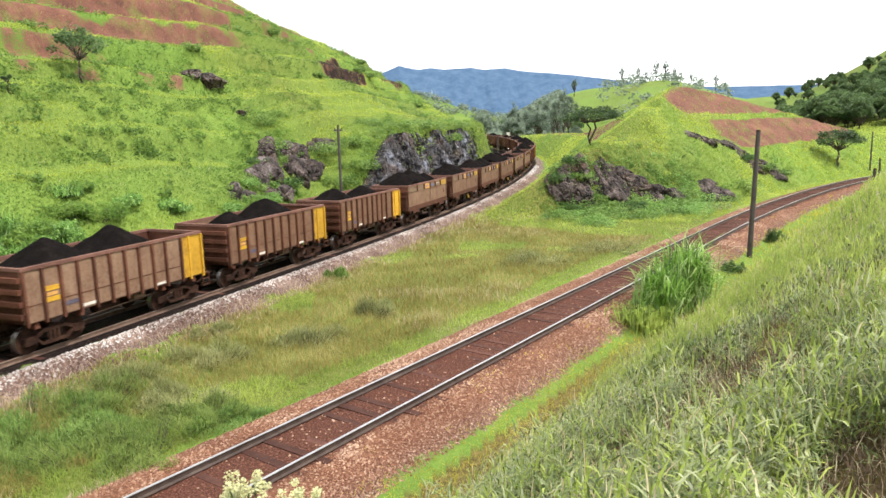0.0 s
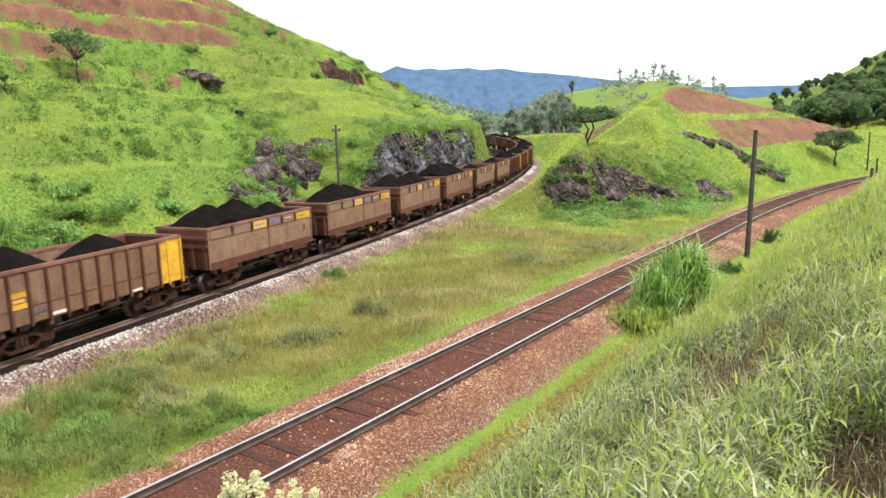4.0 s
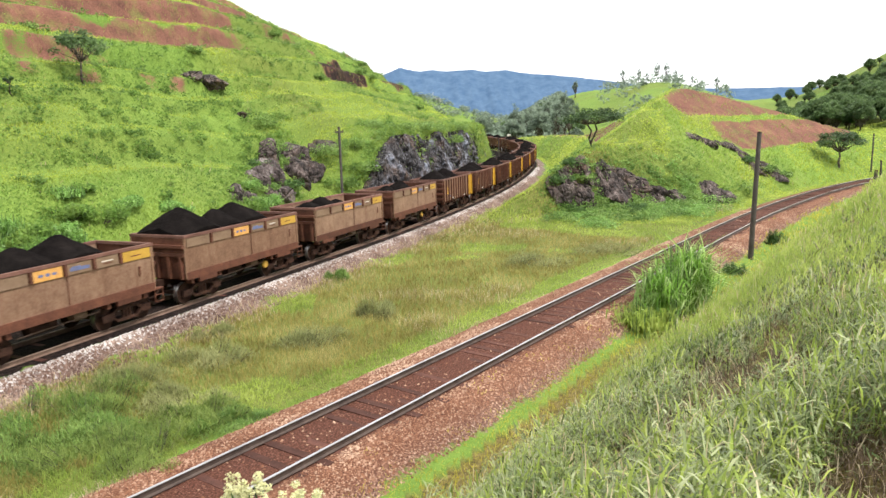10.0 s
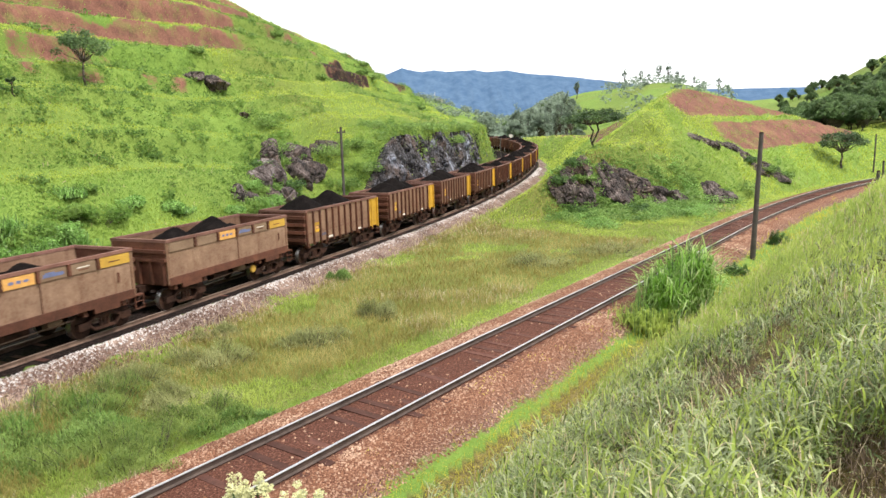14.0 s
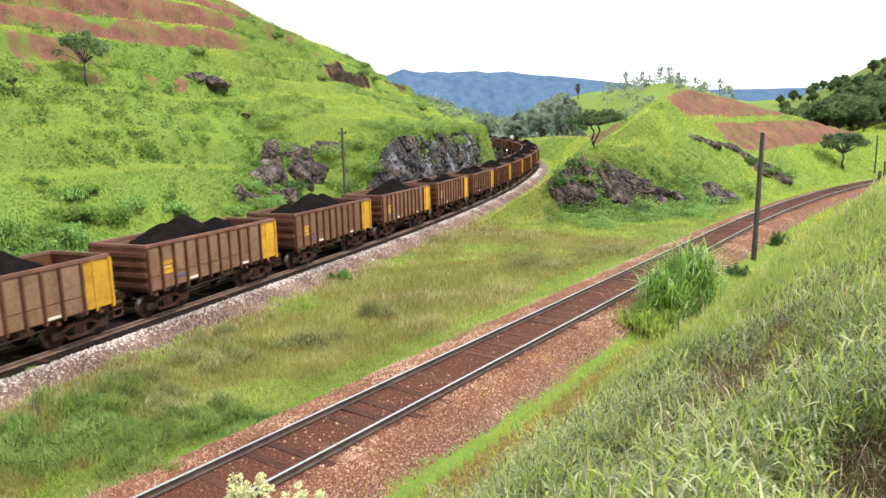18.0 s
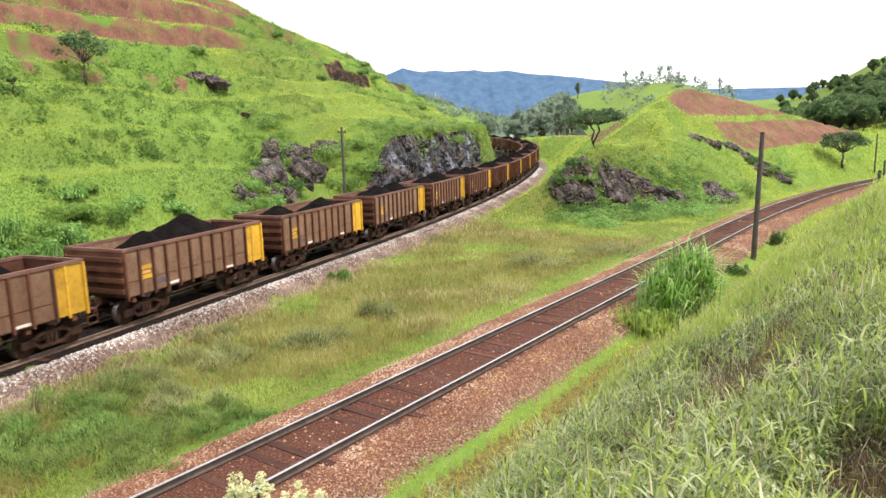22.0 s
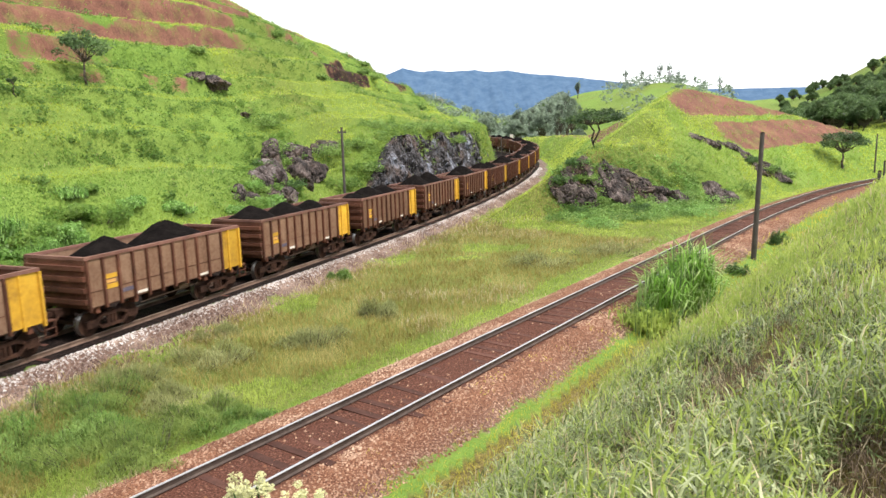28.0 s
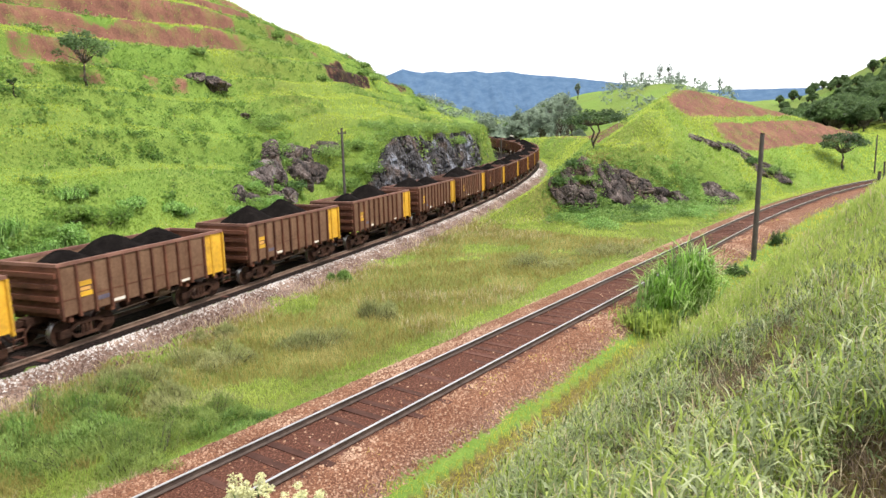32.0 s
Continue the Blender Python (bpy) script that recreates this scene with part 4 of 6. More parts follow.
def leaves(centres, radii, per, size, rng, flat=0.75):
    """Leaf diamonds in uneven clumps: vertices (N, 4, 3), triangles."""
    V = []
    for c, rad in zip(centres, radii):
        n = max(4, int(per * rng.uniform(0.7, 1.3)))
        d = rng.normal(0, 1, (n, 3))
        d /= np.linalg.norm(d, axis=1)[:, None]
        p = np.asarray(c) + d * (rad * rng.uniform(0.25, 1.0, n) ** 0.6)[:, None] * np.array([1, 1, flat])
        a = rng.normal(0, 1, (n, 3))
        a[:, 2] *= 0.5
        a /= np.linalg.norm(a, axis=1)[:, None]
        b = np.cross(a, rng.normal(0, 1, (n, 3)))
        b /= np.linalg.norm(b, axis=1)[:, None] + 1e-9
        L = (size * rng.uniform(0.6, 1.4, n))[:, None]
        V.append(np.stack([p - a * L, p + b * L * 0.45, p + a * L, p - b * L * 0.45], 1))
    V = np.concatenate(V)
    T = np.array([[0, 1, 2], [0, 2, 3]])[None] + 4 * np.arange(len(V))[:, None, None]
    return V, T


def clear(P):
    c = P["cover"]
    return (c[:, 0] < 0.45) & (c[:, 1] < 0.5) & (c[:, 2] < 0.35)


def build_grass():
    rng = np.random.default_rng(11)
    # the bank below the camera: leafy shoots over brown stems, with hollows
    P = scatter(350000, 2.0, 75, -36, 37, rng)
    clump = fbm(P["x"], P["y"], 0.9, 3, 71)
    tone = fbm(P["x"], P["y"], 4, 3, 72)
    dice = rng.random(len(tone))
    bank = (P["n1"] > 4.3) & (clump > -0.22 + 0.19 * step(22, 6, P["r"]))
    grown = 0.62 * np.clip(clump + 0.2, 0, 0.55) / 0.4 * step(4.0, 7.5, P["n1"]) + 0.04
    size = np.clip(0.08 + 0.0078 * P["r"], 0.1, 0.4) * np.where(P["n1"] < 4.2, 0.75, 1.0)
    wide = np.maximum(0.0115, 0.00105 * P["r"])
    ground_p = P["p"].copy()
    P["p"][:, 2] += grown * np.sqrt(rng.random(len(tone)))
    near = ((P["s1"] + 22 * tone < 8) | ((P["n1"] < 6.5) & (P["s1"] < 30 + 20 * tone))) & (P["n1"] > 4.3)
    close = P["r"] < 21
    thin = np.where(close, 0.45, 1.0)
    grass("pale grey-green broad-leaved grass on the bank", P, bank & near & (dice < 0.5 * thin), size, wide, 1.05, GRASS_BANK, rng, 0.5)
    grass("mid green broad-leaved grass on the bank", P, bank & near & (dice >= 0.5) & ((dice < 0.5 + 0.18 * thin) | ((P["r"] > 12) & (dice > 0.75) & (dice < 0.94))), size, wide, 1.0, BANK_SHOOT, rng, 0.5)
    grass("yellow-green shoots on the bank", P, bank & near & (dice >= 0.68) & (dice < 0.72), size * 1.3, wide * 1.1, 0.35, GRASS_FRESH, rng, 0.4)
    grass("bright yellow-green grass along the bank", P, bank & ~near & (P["n1"] > 3.6) & (dice < 0.93), size * 0.9, wide * 0.9, 0.5, GRASS_FRESH, rng, 0.5)
    grass("pale seed stalks along the bank", P, bank & ((~near & (dice >= 0.93)) | (near & (dice >= 0.72) & (dice < 0.75))), size * 1.3, wide * 0.55, 0.4, GRASS_STRAW, rng, 0.5)
    P["p"] = ground_p + np.stack([0 * tone, 0 * tone, 0.3 * grown * rng.random(len(tone))], 1)
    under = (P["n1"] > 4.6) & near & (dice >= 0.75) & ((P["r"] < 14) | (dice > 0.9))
    grass("dead brown stalks, darkened for shade, in the bank grass hollows", P, under & (dice < 0.93), size * 2.0, wide * 0.35, 0.6, BROWNSTALK, rng, 0.5)
    grass("dry straw stalks in the bank grass", P, under & (dice >= 0.93), size * 1.8, wide * 0.4, 0.5, GRASS_STRAW, rng, 0.5)
    # leafy stems: lance-shaped leaves set round each stem, in clumps with dark hollows between
    S = scatter(30000, 2.6, 24, -34, 37, rng)
    clump = fbm(S["x"], S["y"], 0.9, 3, 71)
    keep = np.nonzero((S["n1"] > 5.0) & (clump > -0.05 + 0.06 * step(14, 4, S["r"])))[0]
    clump, stem = clump[keep], S["p"][keep]
    tall = (0.14 + 0.8 * np.clip(clump, 0, 0.4)) * rng.uniform(0.6, 1.15, len(keep)) * step(4.2, 7.5, S["n1"][keep])
    lean = rng.normal(0, 0.22, (len(keep), 2))
    far_ = np.clip(S["r"][keep] / 9, 0.75, 1.7)
    kind_ = rng.random(len(keep)) + 0.5 * fbm(stem[:, 0], stem[:, 1], 2.5, 2, 173)
    for label, mat, lo, hi in (("leafy grey-green stems in clumps on the bank", GRASS_BANK, -1, 0.38), ("leafy green stems in clumps on the bank", BANK_LEAF, 0.38, 0.8), ("leafy yellow-green stems on the bank", BANK_SHOOT, 0.8, 2)):
        k = np.nonzero((kind_ >= lo) & (kind_ < hi))[0]
        q = np.repeat(k, 7)
        h = tall[q] * np.tile(np.linspace(0.35, 1.0, 7), len(k))
        root = stem[q] + np.column_stack([lean[q] * h[:, None], h])
        V, T = blades(root, rng.uniform(0.08, 0.17, len(q)) * far_[q] ** 0.5, rng.uniform(0.009, 0.017, len(q)) * far_[q], 1.05, rng, 0.45)
        tagged(new("grass", tri_mesh("grass", V, T, mat)), label, "grass", kind="stuff")
    V, T = blades(stem - np.array([0, 0, 0.05]), tall * 1.1, 0.006 * far_, 0.2, rng, 0.2)
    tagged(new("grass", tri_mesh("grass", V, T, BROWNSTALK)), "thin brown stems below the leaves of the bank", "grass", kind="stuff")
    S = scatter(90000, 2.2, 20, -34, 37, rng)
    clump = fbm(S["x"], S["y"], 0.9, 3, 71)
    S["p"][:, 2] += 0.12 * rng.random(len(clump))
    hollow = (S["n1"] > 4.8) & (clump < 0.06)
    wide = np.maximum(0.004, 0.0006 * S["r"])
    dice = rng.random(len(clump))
    grass("matted dead stalks, darkened for shade, in the hollows of the bank", S, hollow & (dice < 0.7), 0.14 + 0.012 * S["r"], wide, 1.15, THATCH, rng, 0.5)
    grass("small green leaves among the dead stalks of the bank", S, hollow & (dice > 0.82), 0.07 + 0.006 * S["r"], wide * 2.4, 1.0, BANK_LEAF, rng, 0.5)
    # bright strip at the foot of the bank
    S = scatter(110000, 9, 75, -34, 37, rng)
    edge = S["n1"] - 0.5 * fbm(S["x"], S["y"], 2.2, 3, 181)
    keep = (edge > 2.5 + 0.6 * (rng.random(len(edge)) - 0.5)) & (edge < 4.9 + 0.5 * (rng.random(len(edge)) - 0.5)) & (S["n1"] > 1.6)
    grass("bright yellow-green grass strip at the foot of the bank", S, keep, 0.1 + 0.0045 * S["r"], np.maximum(0.011, 0.00075 * S["r"]), 0.6, GRASS_STRIP, rng, 0.6)
    haze = (S["n1"] > 3.6) & (S["n1"] < 6.8) & (S["r"] < 40) & (rng.random(len(edge)) < 0.5)
    grass("brownish-purple seed grass low on the bank", S, haze, 0.16 + 0.006 * S["r"], np.maximum(0.006, 0.0004 * S["r"]), 0.35, SEEDHAZE, rng, 0.4)
    tufty = (S["n1"] > 1.2) & (edge < 2.6) & (fbm(S["x"], S["y"], 1.3, 3, 183) > 0.17)
    grass("small yellow-green tufts on the red gravel", S, tufty, 0.06 + 0.003 * S["r"], np.maximum(0.009, 0.0007 * S["r"]), 0.8, GRASS_STRIP, rng, 0.6)
    # behind and beside the camera
    Q = scatter(60000, 0.7, 16, 37, 324, rng)
    lump = fbm(Q["x"], Q["y"], 0.9, 3, 71)
    Q["p"][:, 2] += 0.4 * np.clip(lump + 0.2, 0, 0.5) * rng.random(len(lump))
    grass("grey-green broad-leaved grass on top of the bank", Q, (Q["n1"] > 3.0) & (lump > -0.1), 0.13 + 0.01 * Q["r"], 0.013 + 0.001 * Q["r"], 0.9, GRASS_BANK, rng, 0.5)
    # meadow between the lines
    P = scatter(190000, 11, 70, -36, 26, rng)
    tone = fbm(P["x"], P["y"], 6, 3, 81)
    field = (P["n2"] > 2.6) & (P["n1"] < -2.0) & (P["r"] < 66)
    thin = clear(P) | (rng.random(len(tone)) < 0.06)
    size = (0.26 + 0.35 * np.clip(tone + 0.2, 0, 0.5)) * np.where(P["n1"] > -3.6, 0.5, 1)
    wide = np.maximum(0.012, 0.0010 * P["r"])
    strip = (P["n1"] > -3.9 + 1.5 * tone) | (tone < -0.14) | ((tone < 0.02) & (P["r"] < 19.5)) | (P["s1"] > 44 + 12 * tone)
    grass("thin brownish-green meadow grass", P, field & thin & ~strip, size, wide * 0.8, 0.35, GRASS_MEADOW, rng)
    rank = strip & (P["r"] < 20 + 6 * tone) & (P["n1"] < -4.2)
    grass("fresh green meadow grass", P, field & thin & strip & ~rank, size * 1.0, wide, 0.5, GRASS_FRESH, rng)
    grass("rank mid green meadow grass", P, field & thin & rank, size * 1.3, wide, 0.6, RANKGRASS, rng, 0.8)
    pick = field & ((tone > 0.1) | (P["n2"] < 4.5)) & ~(tone < -0.2) & (rng.random(len(tone)) < 0.3)
    grass("pale seed heads in the meadow", P, pick, size * 1.15, wide * 0.6, 0.25, GRASS_STRAW, rng)
    # hillside and mound
    P = scatter(620000, 24, 175, -36, 33, rng)
    along, across = P["x"] * 0.337 + P["y"] * 0.941, -P["x"] * 0.941 + P["y"] * 0.337
    tone = fbm(0.3 * along, across, 3.2, 3, 91)
    fine = fbm(P["x"], P["y"], 1.8, 2, 92)
    rise = (height(P["x"] - 0.75, P["y"] + 0.27) - P["z"]) / 0.8
    broad = (height(P["x"] - 2.8, P["y"] + 1.0) - height(P["x"] + 2.8, P["y"] - 1.0)) / 6.0
    dx, dy = height(P["x"] + 0.5, P["y"]) - height(P["x"] - 0.5, P["y"]), height(P["x"], P["y"] + 0.5) - height(P["x"], P["y"] - 0.5)
    steep = np.hypot(dx, dy)
    up = terrace_place(along - 15.164, across - 20.507, fbm(P["x"], P["y"], 4, 3, 37))
    band, lip = 0 * up, 0 * up
    for foot, brow_, s_from, s_to, _bare in TERRACES:
        lip = np.maximum(lip, step(foot - 1.0, foot - 0.7, up) * step(foot + 0.1, foot - 0.1, up))
        band = np.maximum(band, step(foot - 0.15, foot + 0.25, up) * step(brow_ + 0.15, brow_ - 0.2, up))
    # darker herbs on faces and paler grass on shelves also paint the slopes' shading
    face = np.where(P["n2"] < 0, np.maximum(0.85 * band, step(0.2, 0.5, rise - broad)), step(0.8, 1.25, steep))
    shelf = np.where(P["n2"] < 0, lip, step(0.5, 0.3, steep))
    side = (P["n2"] < -3.0) | ((P["n2"] > 3.2) & (P["n1"] < -3.0) & (P["r"] > 54))
    dice = rng.random(len(tone))
    hill = side & clear(P) & (fine > -0.3)
    sparse = side & (P["cover"][:, 0] >= 0.45) & (P["cover"][:, 2] < 0.35) & (dice < 0.06 + 0.4 * (fine > 0.14))
    size = (0.13 + 0.0024 * P["r"] + 0.45 * np.clip(fine, 0, 0.3)) * (1 - 0.35 * shelf)
    wide = 0.0009 * P["r"]
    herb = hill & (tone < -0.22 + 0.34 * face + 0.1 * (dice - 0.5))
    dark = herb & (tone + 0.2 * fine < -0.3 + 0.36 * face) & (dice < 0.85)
    pale = hill & ~herb & (tone + 0.15 * fine > 0.03 - 0.4 * shelf)
    grass("yellow-green tall grass on the slopes", P, pale, size, wide * 1.15, 0.8, GRASS_SLOPE, rng, 0.8)
    grass("green tall grass on the slopes", P, hill & ~herb & ~pale, size, wide * 1.15, 0.8, GRASS_HILL, rng, 0.8)
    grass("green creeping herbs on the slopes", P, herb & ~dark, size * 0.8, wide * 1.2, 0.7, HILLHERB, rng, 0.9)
    grass("dark green herbs that also paint shade on the steep faces", P, dark, size * 0.75, wide * 1.3, 0.8, HILLDARK, rng, 0.9)
    grass("thin grass on the bare red soil", P, sparse, size * 0.7, wide * 0.8, 0.5, GRASS_HILL, rng)
    grass("dry brown stalks on the slopes", P, hill & (dice > 0.985), size * 1.1, wide * 0.6, 0.4, GRASS_STRAW, rng)
    # leafy herbs that hang in lumps on the terrace faces
    lumpy = hill & (P["r"] < 110) & (face > 0.4)
    pick = np.nonzero((P["n2"] < -4) & lumpy & (tone < 0.06) & (dice < 0.035))[0][:1500]
    pick = np.concatenate([pick, np.nonzero((P["n2"] > 4) & lumpy & (fine + tone < 0.1) & (dice < 0.05))[0][:1100]])
    pick = np.concatenate([pick, np.nonzero((P["n2"] < -4) & hill & (P["r"] < 70) & (P["z"] < 7) & (fine > 0.16) & (dice > 0.975))[0][:700]])
    rng.shuffle(pick)
    radius = rng.uniform(0.25, 0.6, len(pick)) * (0.6 + 0.008 * P["r"][pick])
    for label, mat, part_ in (("mid green leafy herbs in lumps on the terrace faces", HILLHERB, pick[::2]), ("dark green leafy herbs in lumps on the terrace faces", HILLDARK, pick[1::2])):
        V, T = leaves(P["p"][part_] + np.array([0, 0, 0.12]), radius[:len(part_)], 38, 0.085, rng, 0.7)
        tagged(new("herbs", tri_mesh("herbs", V, T, mat)), label, "herbs", kind="stuff")


build_grass()


# ---- leafy plants and trees ----
def bent(sd, a, b, r0, r1, rng, steps=4, wander=0.06):
    a, b = np.asarray(a, float), np.asarray(b, float)
    last, L = a, np.linalg.norm(b - a)
    for i in range(1, steps + 1):
        q = a + (b - a) * i / steps + (rng.normal(0, wander * L, 3) * np.array([1, 1, 0.3]) if i < steps else 0)
        sd.tube(last, q, r0 + (r1 - r0) * (i - 1) / steps, r0 + (r1 - r0) * i / steps, 7)
        last = q
    return last


def tree_kind(seed, tall, wide, crown, stems, clumps, per, leaf, mat, flat=0.5, trunk=0.1):
    """Meshes of a tree: trunk with limbs, and crown. crown: the share of its height in leaf."""
    rng = np.random.default_rng(seed)
    sd, cs, rs = Solid(), [], []
    base = tall * (1 - crown)
    for i in range(clumps):
        a, q = rng.uniform(0, 2 * math.pi), math.sqrt(rng.uniform(0.02, 1))
        top = tall - 0.1 * tall * rng.uniform(0, 1) - crown * tall * 0.45 * q * q
        cs.append((wide / 2 * q * math.cos(a) * 0.85, wide / 2 * q * math.sin(a) * 0.85, top - rng.uniform(0, crown * tall * 0.4) * (1 - 0.5 * q)))
        rs.append(wide * rng.uniform(0.1, 0.19))
    forks = []
    for k in range(stems):
        a = 2 * math.pi * k / max(stems, 1) + rng.uniform(0, 1)
        spread = 0.0 if stems == 1 else wide * 0.13
        forks.append(bent(sd, (0.1 * k, 0, -0.3), (spread * math.cos(a), spread * math.sin(a), base * rng.uniform(0.85, 1.05)), trunk * (1.2 if stems == 1 else 0.9), trunk * 0.7, rng))
    for i, c in enumerate(cs):
        f = min(forks, key=lambda q: np.hypot(q[0] - c[0], q[1] - c[1]))
        bent(sd, f, c, trunk * 0.42, trunk * 0.1, rng, 3, 0.05)
    V, T = leaves(cs, rs, per, leaf, rng, flat)
    return sd.mesh("trunk", BARK, smooth=True), tri_mesh("crown", V, T, mat)


def plant(kind, x, y, name, label, category, turn=0.0, scale=1.0, group="", z=None):
    zz = float(height(x, y)[0]) if z is None else z
    t = tagged(new(name), label, category, group)
    t.matrix_basis = pose(x, y, zz - 0.05, 0, 0, turn) @ Matrix.Scale(scale, 4)
    part("trunk", kind[0], t)
    part("crown", kind[1], t)
    return t


def build_trees():
    umbrella = tree_kind(1, 3.7, 6.3, 0.42, 2, 38, 95, 0.12, TREELEAF, 0.4, 0.11)
    umbrella_b = tree_kind(2, 4.8, 6.0, 0.55, 1, 32, 95, 0.14, TREELEAF, 0.5, 0.14)
    sparse = tree_kind(3, 4.2, 3.7, 0.62, 1, 30, 60, 0.11, TREELIGHT, 0.7, 0.08)
    small = tree_kind(4, 1.6, 0.9, 0.5, 1, 8, 30, 0.1, TREELEAF, 0.8, 0.05)
    plant(umbrella, 14.5, 67.2, "tree", "flat-crowned dark tree with two leaning stems on the mound", "tree", 70)
    plant(umbrella_b, 50.0, 88.0, "tree", "flat-crowned dark tree beside the curving line", "tree", 20)
    plant(sparse, -22.0, 44.1, "tree", "small thin-leaved tree on the terraced hillside", "tree", 0, 0.9)
    plant(small, -23.1, 38.4, "tree", "dark sapling on the terraced hillside", "tree", 0, 0.75)
    rng = random.Random(21)
    tall = [tree_kind(10 + k, 14 + 2 * k, 5.0, 0.72, 1, 26, 50, 0.26, HAZELEAF, 1.2, 0.2) for k in range(3)]
    round_ = [tree_kind(20 + k, 8.5 + k, 8.0, 0.9, 1, 70, 75, 0.3, FARLEAF, 0.9, 0.25) for k in range(3)]
    light = [tree_kind(30 + k, 8.0 + k, 7.5, 0.7, 1, 30, 80, 0.34, TREELIGHT, 0.8, 0.22) for k in range(2)]
    valley = [tree_kind(40 + k, 8.0 + 1.5 * k, 7.5, 0.85, 1, 50, 75, 0.3, HAZELEAF if k else TREELIGHT, 0.8, 0.22) for k in range(3)]
    for k in range(11):
        a, r_ = radians(14.6 + 8.0 * (k + rng.uniform(-0.4, 0.4)) / 11), rng.uniform(400, 440)
        plant(rng.choice(tall), r_ * math.sin(a), r_ * math.cos(a), "eucalyptus_tree", "tall thin eucalyptus on the skyline ridge", "tree", rng.uniform(0, 360), rng.uniform(0.35, 0.75), "trees on the ridge")
    for k in range(150):
        a, r_ = radians(rng.uniform(25.6, 34)), rng.uniform(160, 245)
        if math.degrees(a) + rng.uniform(-2, 2) < 25 + (r_ - 160) / 22:
            continue
        plant(rng.choice(round_ + light), r_ * math.sin(a), r_ * math.cos(a), "tree", "round green tree on the far slope", "tree", rng.uniform(0, 360), rng.uniform(0.35, 0.75), "trees on the far slope")
    for k in range(44):
        a, r_ = radians(rng.uniform(25, 34)), rng.uniform(245, 320)
        plant(rng.choice(round_), r_ * math.sin(a), r_ * math.cos(a), "tree", "lone dark tree on the far green hill", "tree", rng.uniform(0, 360), rng.uniform(0.22, 0.5), "trees on the far hill")
    for k in range(85):
        a, r_ = radians(rng.uniform(2.2, 11)), rng.uniform(190, 430)
        plant(rng.choice(valley + tall), r_ * math.sin(a), r_ * math.cos(a), "tree", "dark green tree of the valley wood", "tree", rng.uniform(0, 360), rng.uniform(0.45, 0.95), "trees in the valley")
    # woods too far to tell apart
    g = np.random.default_rng(5)
    n = 2600
    r_ = g.uniform(230, 620, n)
    a = np.radians(np.where(g.random(n) < 0.96, g.uniform(1.5, 9.6, n), g.uniform(13, 22, n)))
    x, y = r_ * np.sin(a), r_ * np.cos(a)
    z = height(x, y)
    V, T = leaves(np.stack([x, y, z + 2.5], 1), g.uniform(2.5, 5.0, n), 34, 0.9, g, 0.8)
    tagged(new("far_woods", tri_mesh("far_woods", V, T, HAZELEAF)), "dense grey-green woods across the valley, paled with painted haze", "woods", kind="stuff")
    n = 110
    a = np.radians(g.uniform(-2.5, 6.5, n))
    r_ = np.where(g.random(n) < 0.5, 985, 1065) + g.normal(0, 9, n)
    x, y = r_ * np.sin(a), r_ * np.cos(a)
    V, T = leaves(np.stack([x, y, height(x, y) + 4], 1), g.uniform(5, 9, n), 30, 1.8, g, 0.7)
    tagged(new("far_woods", tri_mesh("far_woods", V, T, HAZELEAF)), "belts of woods on the pale far hill", "woods", kind="stuff")


build_trees()


def bush(name, x, y, tall, wide, count, leaf, mat, label, seed, lift=0.0):
    """A low bush: thin stems and a ragged cloud of leaves."""
    rng = np.random.default_rng(seed)
    z = float(height(x, y)[0]) + lift
    b = tagged(new(name), label, "bush")
    b.matrix_basis = pose(x, y, z)
    n = 16
    a, q = rng.uniform(0, 2 * math.pi, n), np.sqrt(rng.uniform(0, 1, n))
    cs = np.stack([wide * 0.42 * q * np.cos(a), wide * 0.42 * q * np.sin(a), tall * (0.35 + 0.5 * rng.uniform(0, 1, n) * (1 - 0.5 * q))], 1)
    sd = Solid()
    for c in cs:
        sd.tube((c[0] * 0.25, c[1] * 0.25, -0.1), c, 0.012, 0.005, 5)
    part("stem_tuft", sd.mesh("stem_tuft", BARK), b)
    V, T = leaves(cs, wide * rng.uniform(0.13, 0.24, n), count / n, leaf, rng, 0.8)
    V[..., 2] = np.maximum(V[..., 2], -0.1)
    part("foliage", tri_mesh("foliage", V, T, mat), b)
    return b


def tall_clump(x, y, tall, wide, count, mat, name, label, seed):
    """A clump of arching cane leaves."""
    rng = np.random.default_rng(seed)
    z = float(height(x, y)[0])
    b = tagged(new(name), label, "tall grass")
    b.matrix_basis = pose(x, y, z)
    q = rng.normal(0, wide * 0.22, (count, 2))
    root = np.column_stack([q, rng.uniform(0, 0.45, count) ** 1.5 * tall - 0.05])
    V, T = blades(root, tall * rng.uniform(0.3, 0.62, count), rng.uniform(0.035, 0.075, count), 0.3, rng, 1.2)
    part("foliage", tri_mesh("foliage", V, T, mat), b)
    sd = Solid()
    for i in range(0, count, 12):
        sd.tube((q[i, 0], q[i, 1], -0.1), (q[i, 0] * 1.15, q[i, 1] * 1.15, tall * rng.uniform(0.4, 0.7)), 0.015, 0.008, 5)
    tagged(part("cane_tuft", sd.mesh("cane_tuft", HERB), b), kind="stuff")
    return b


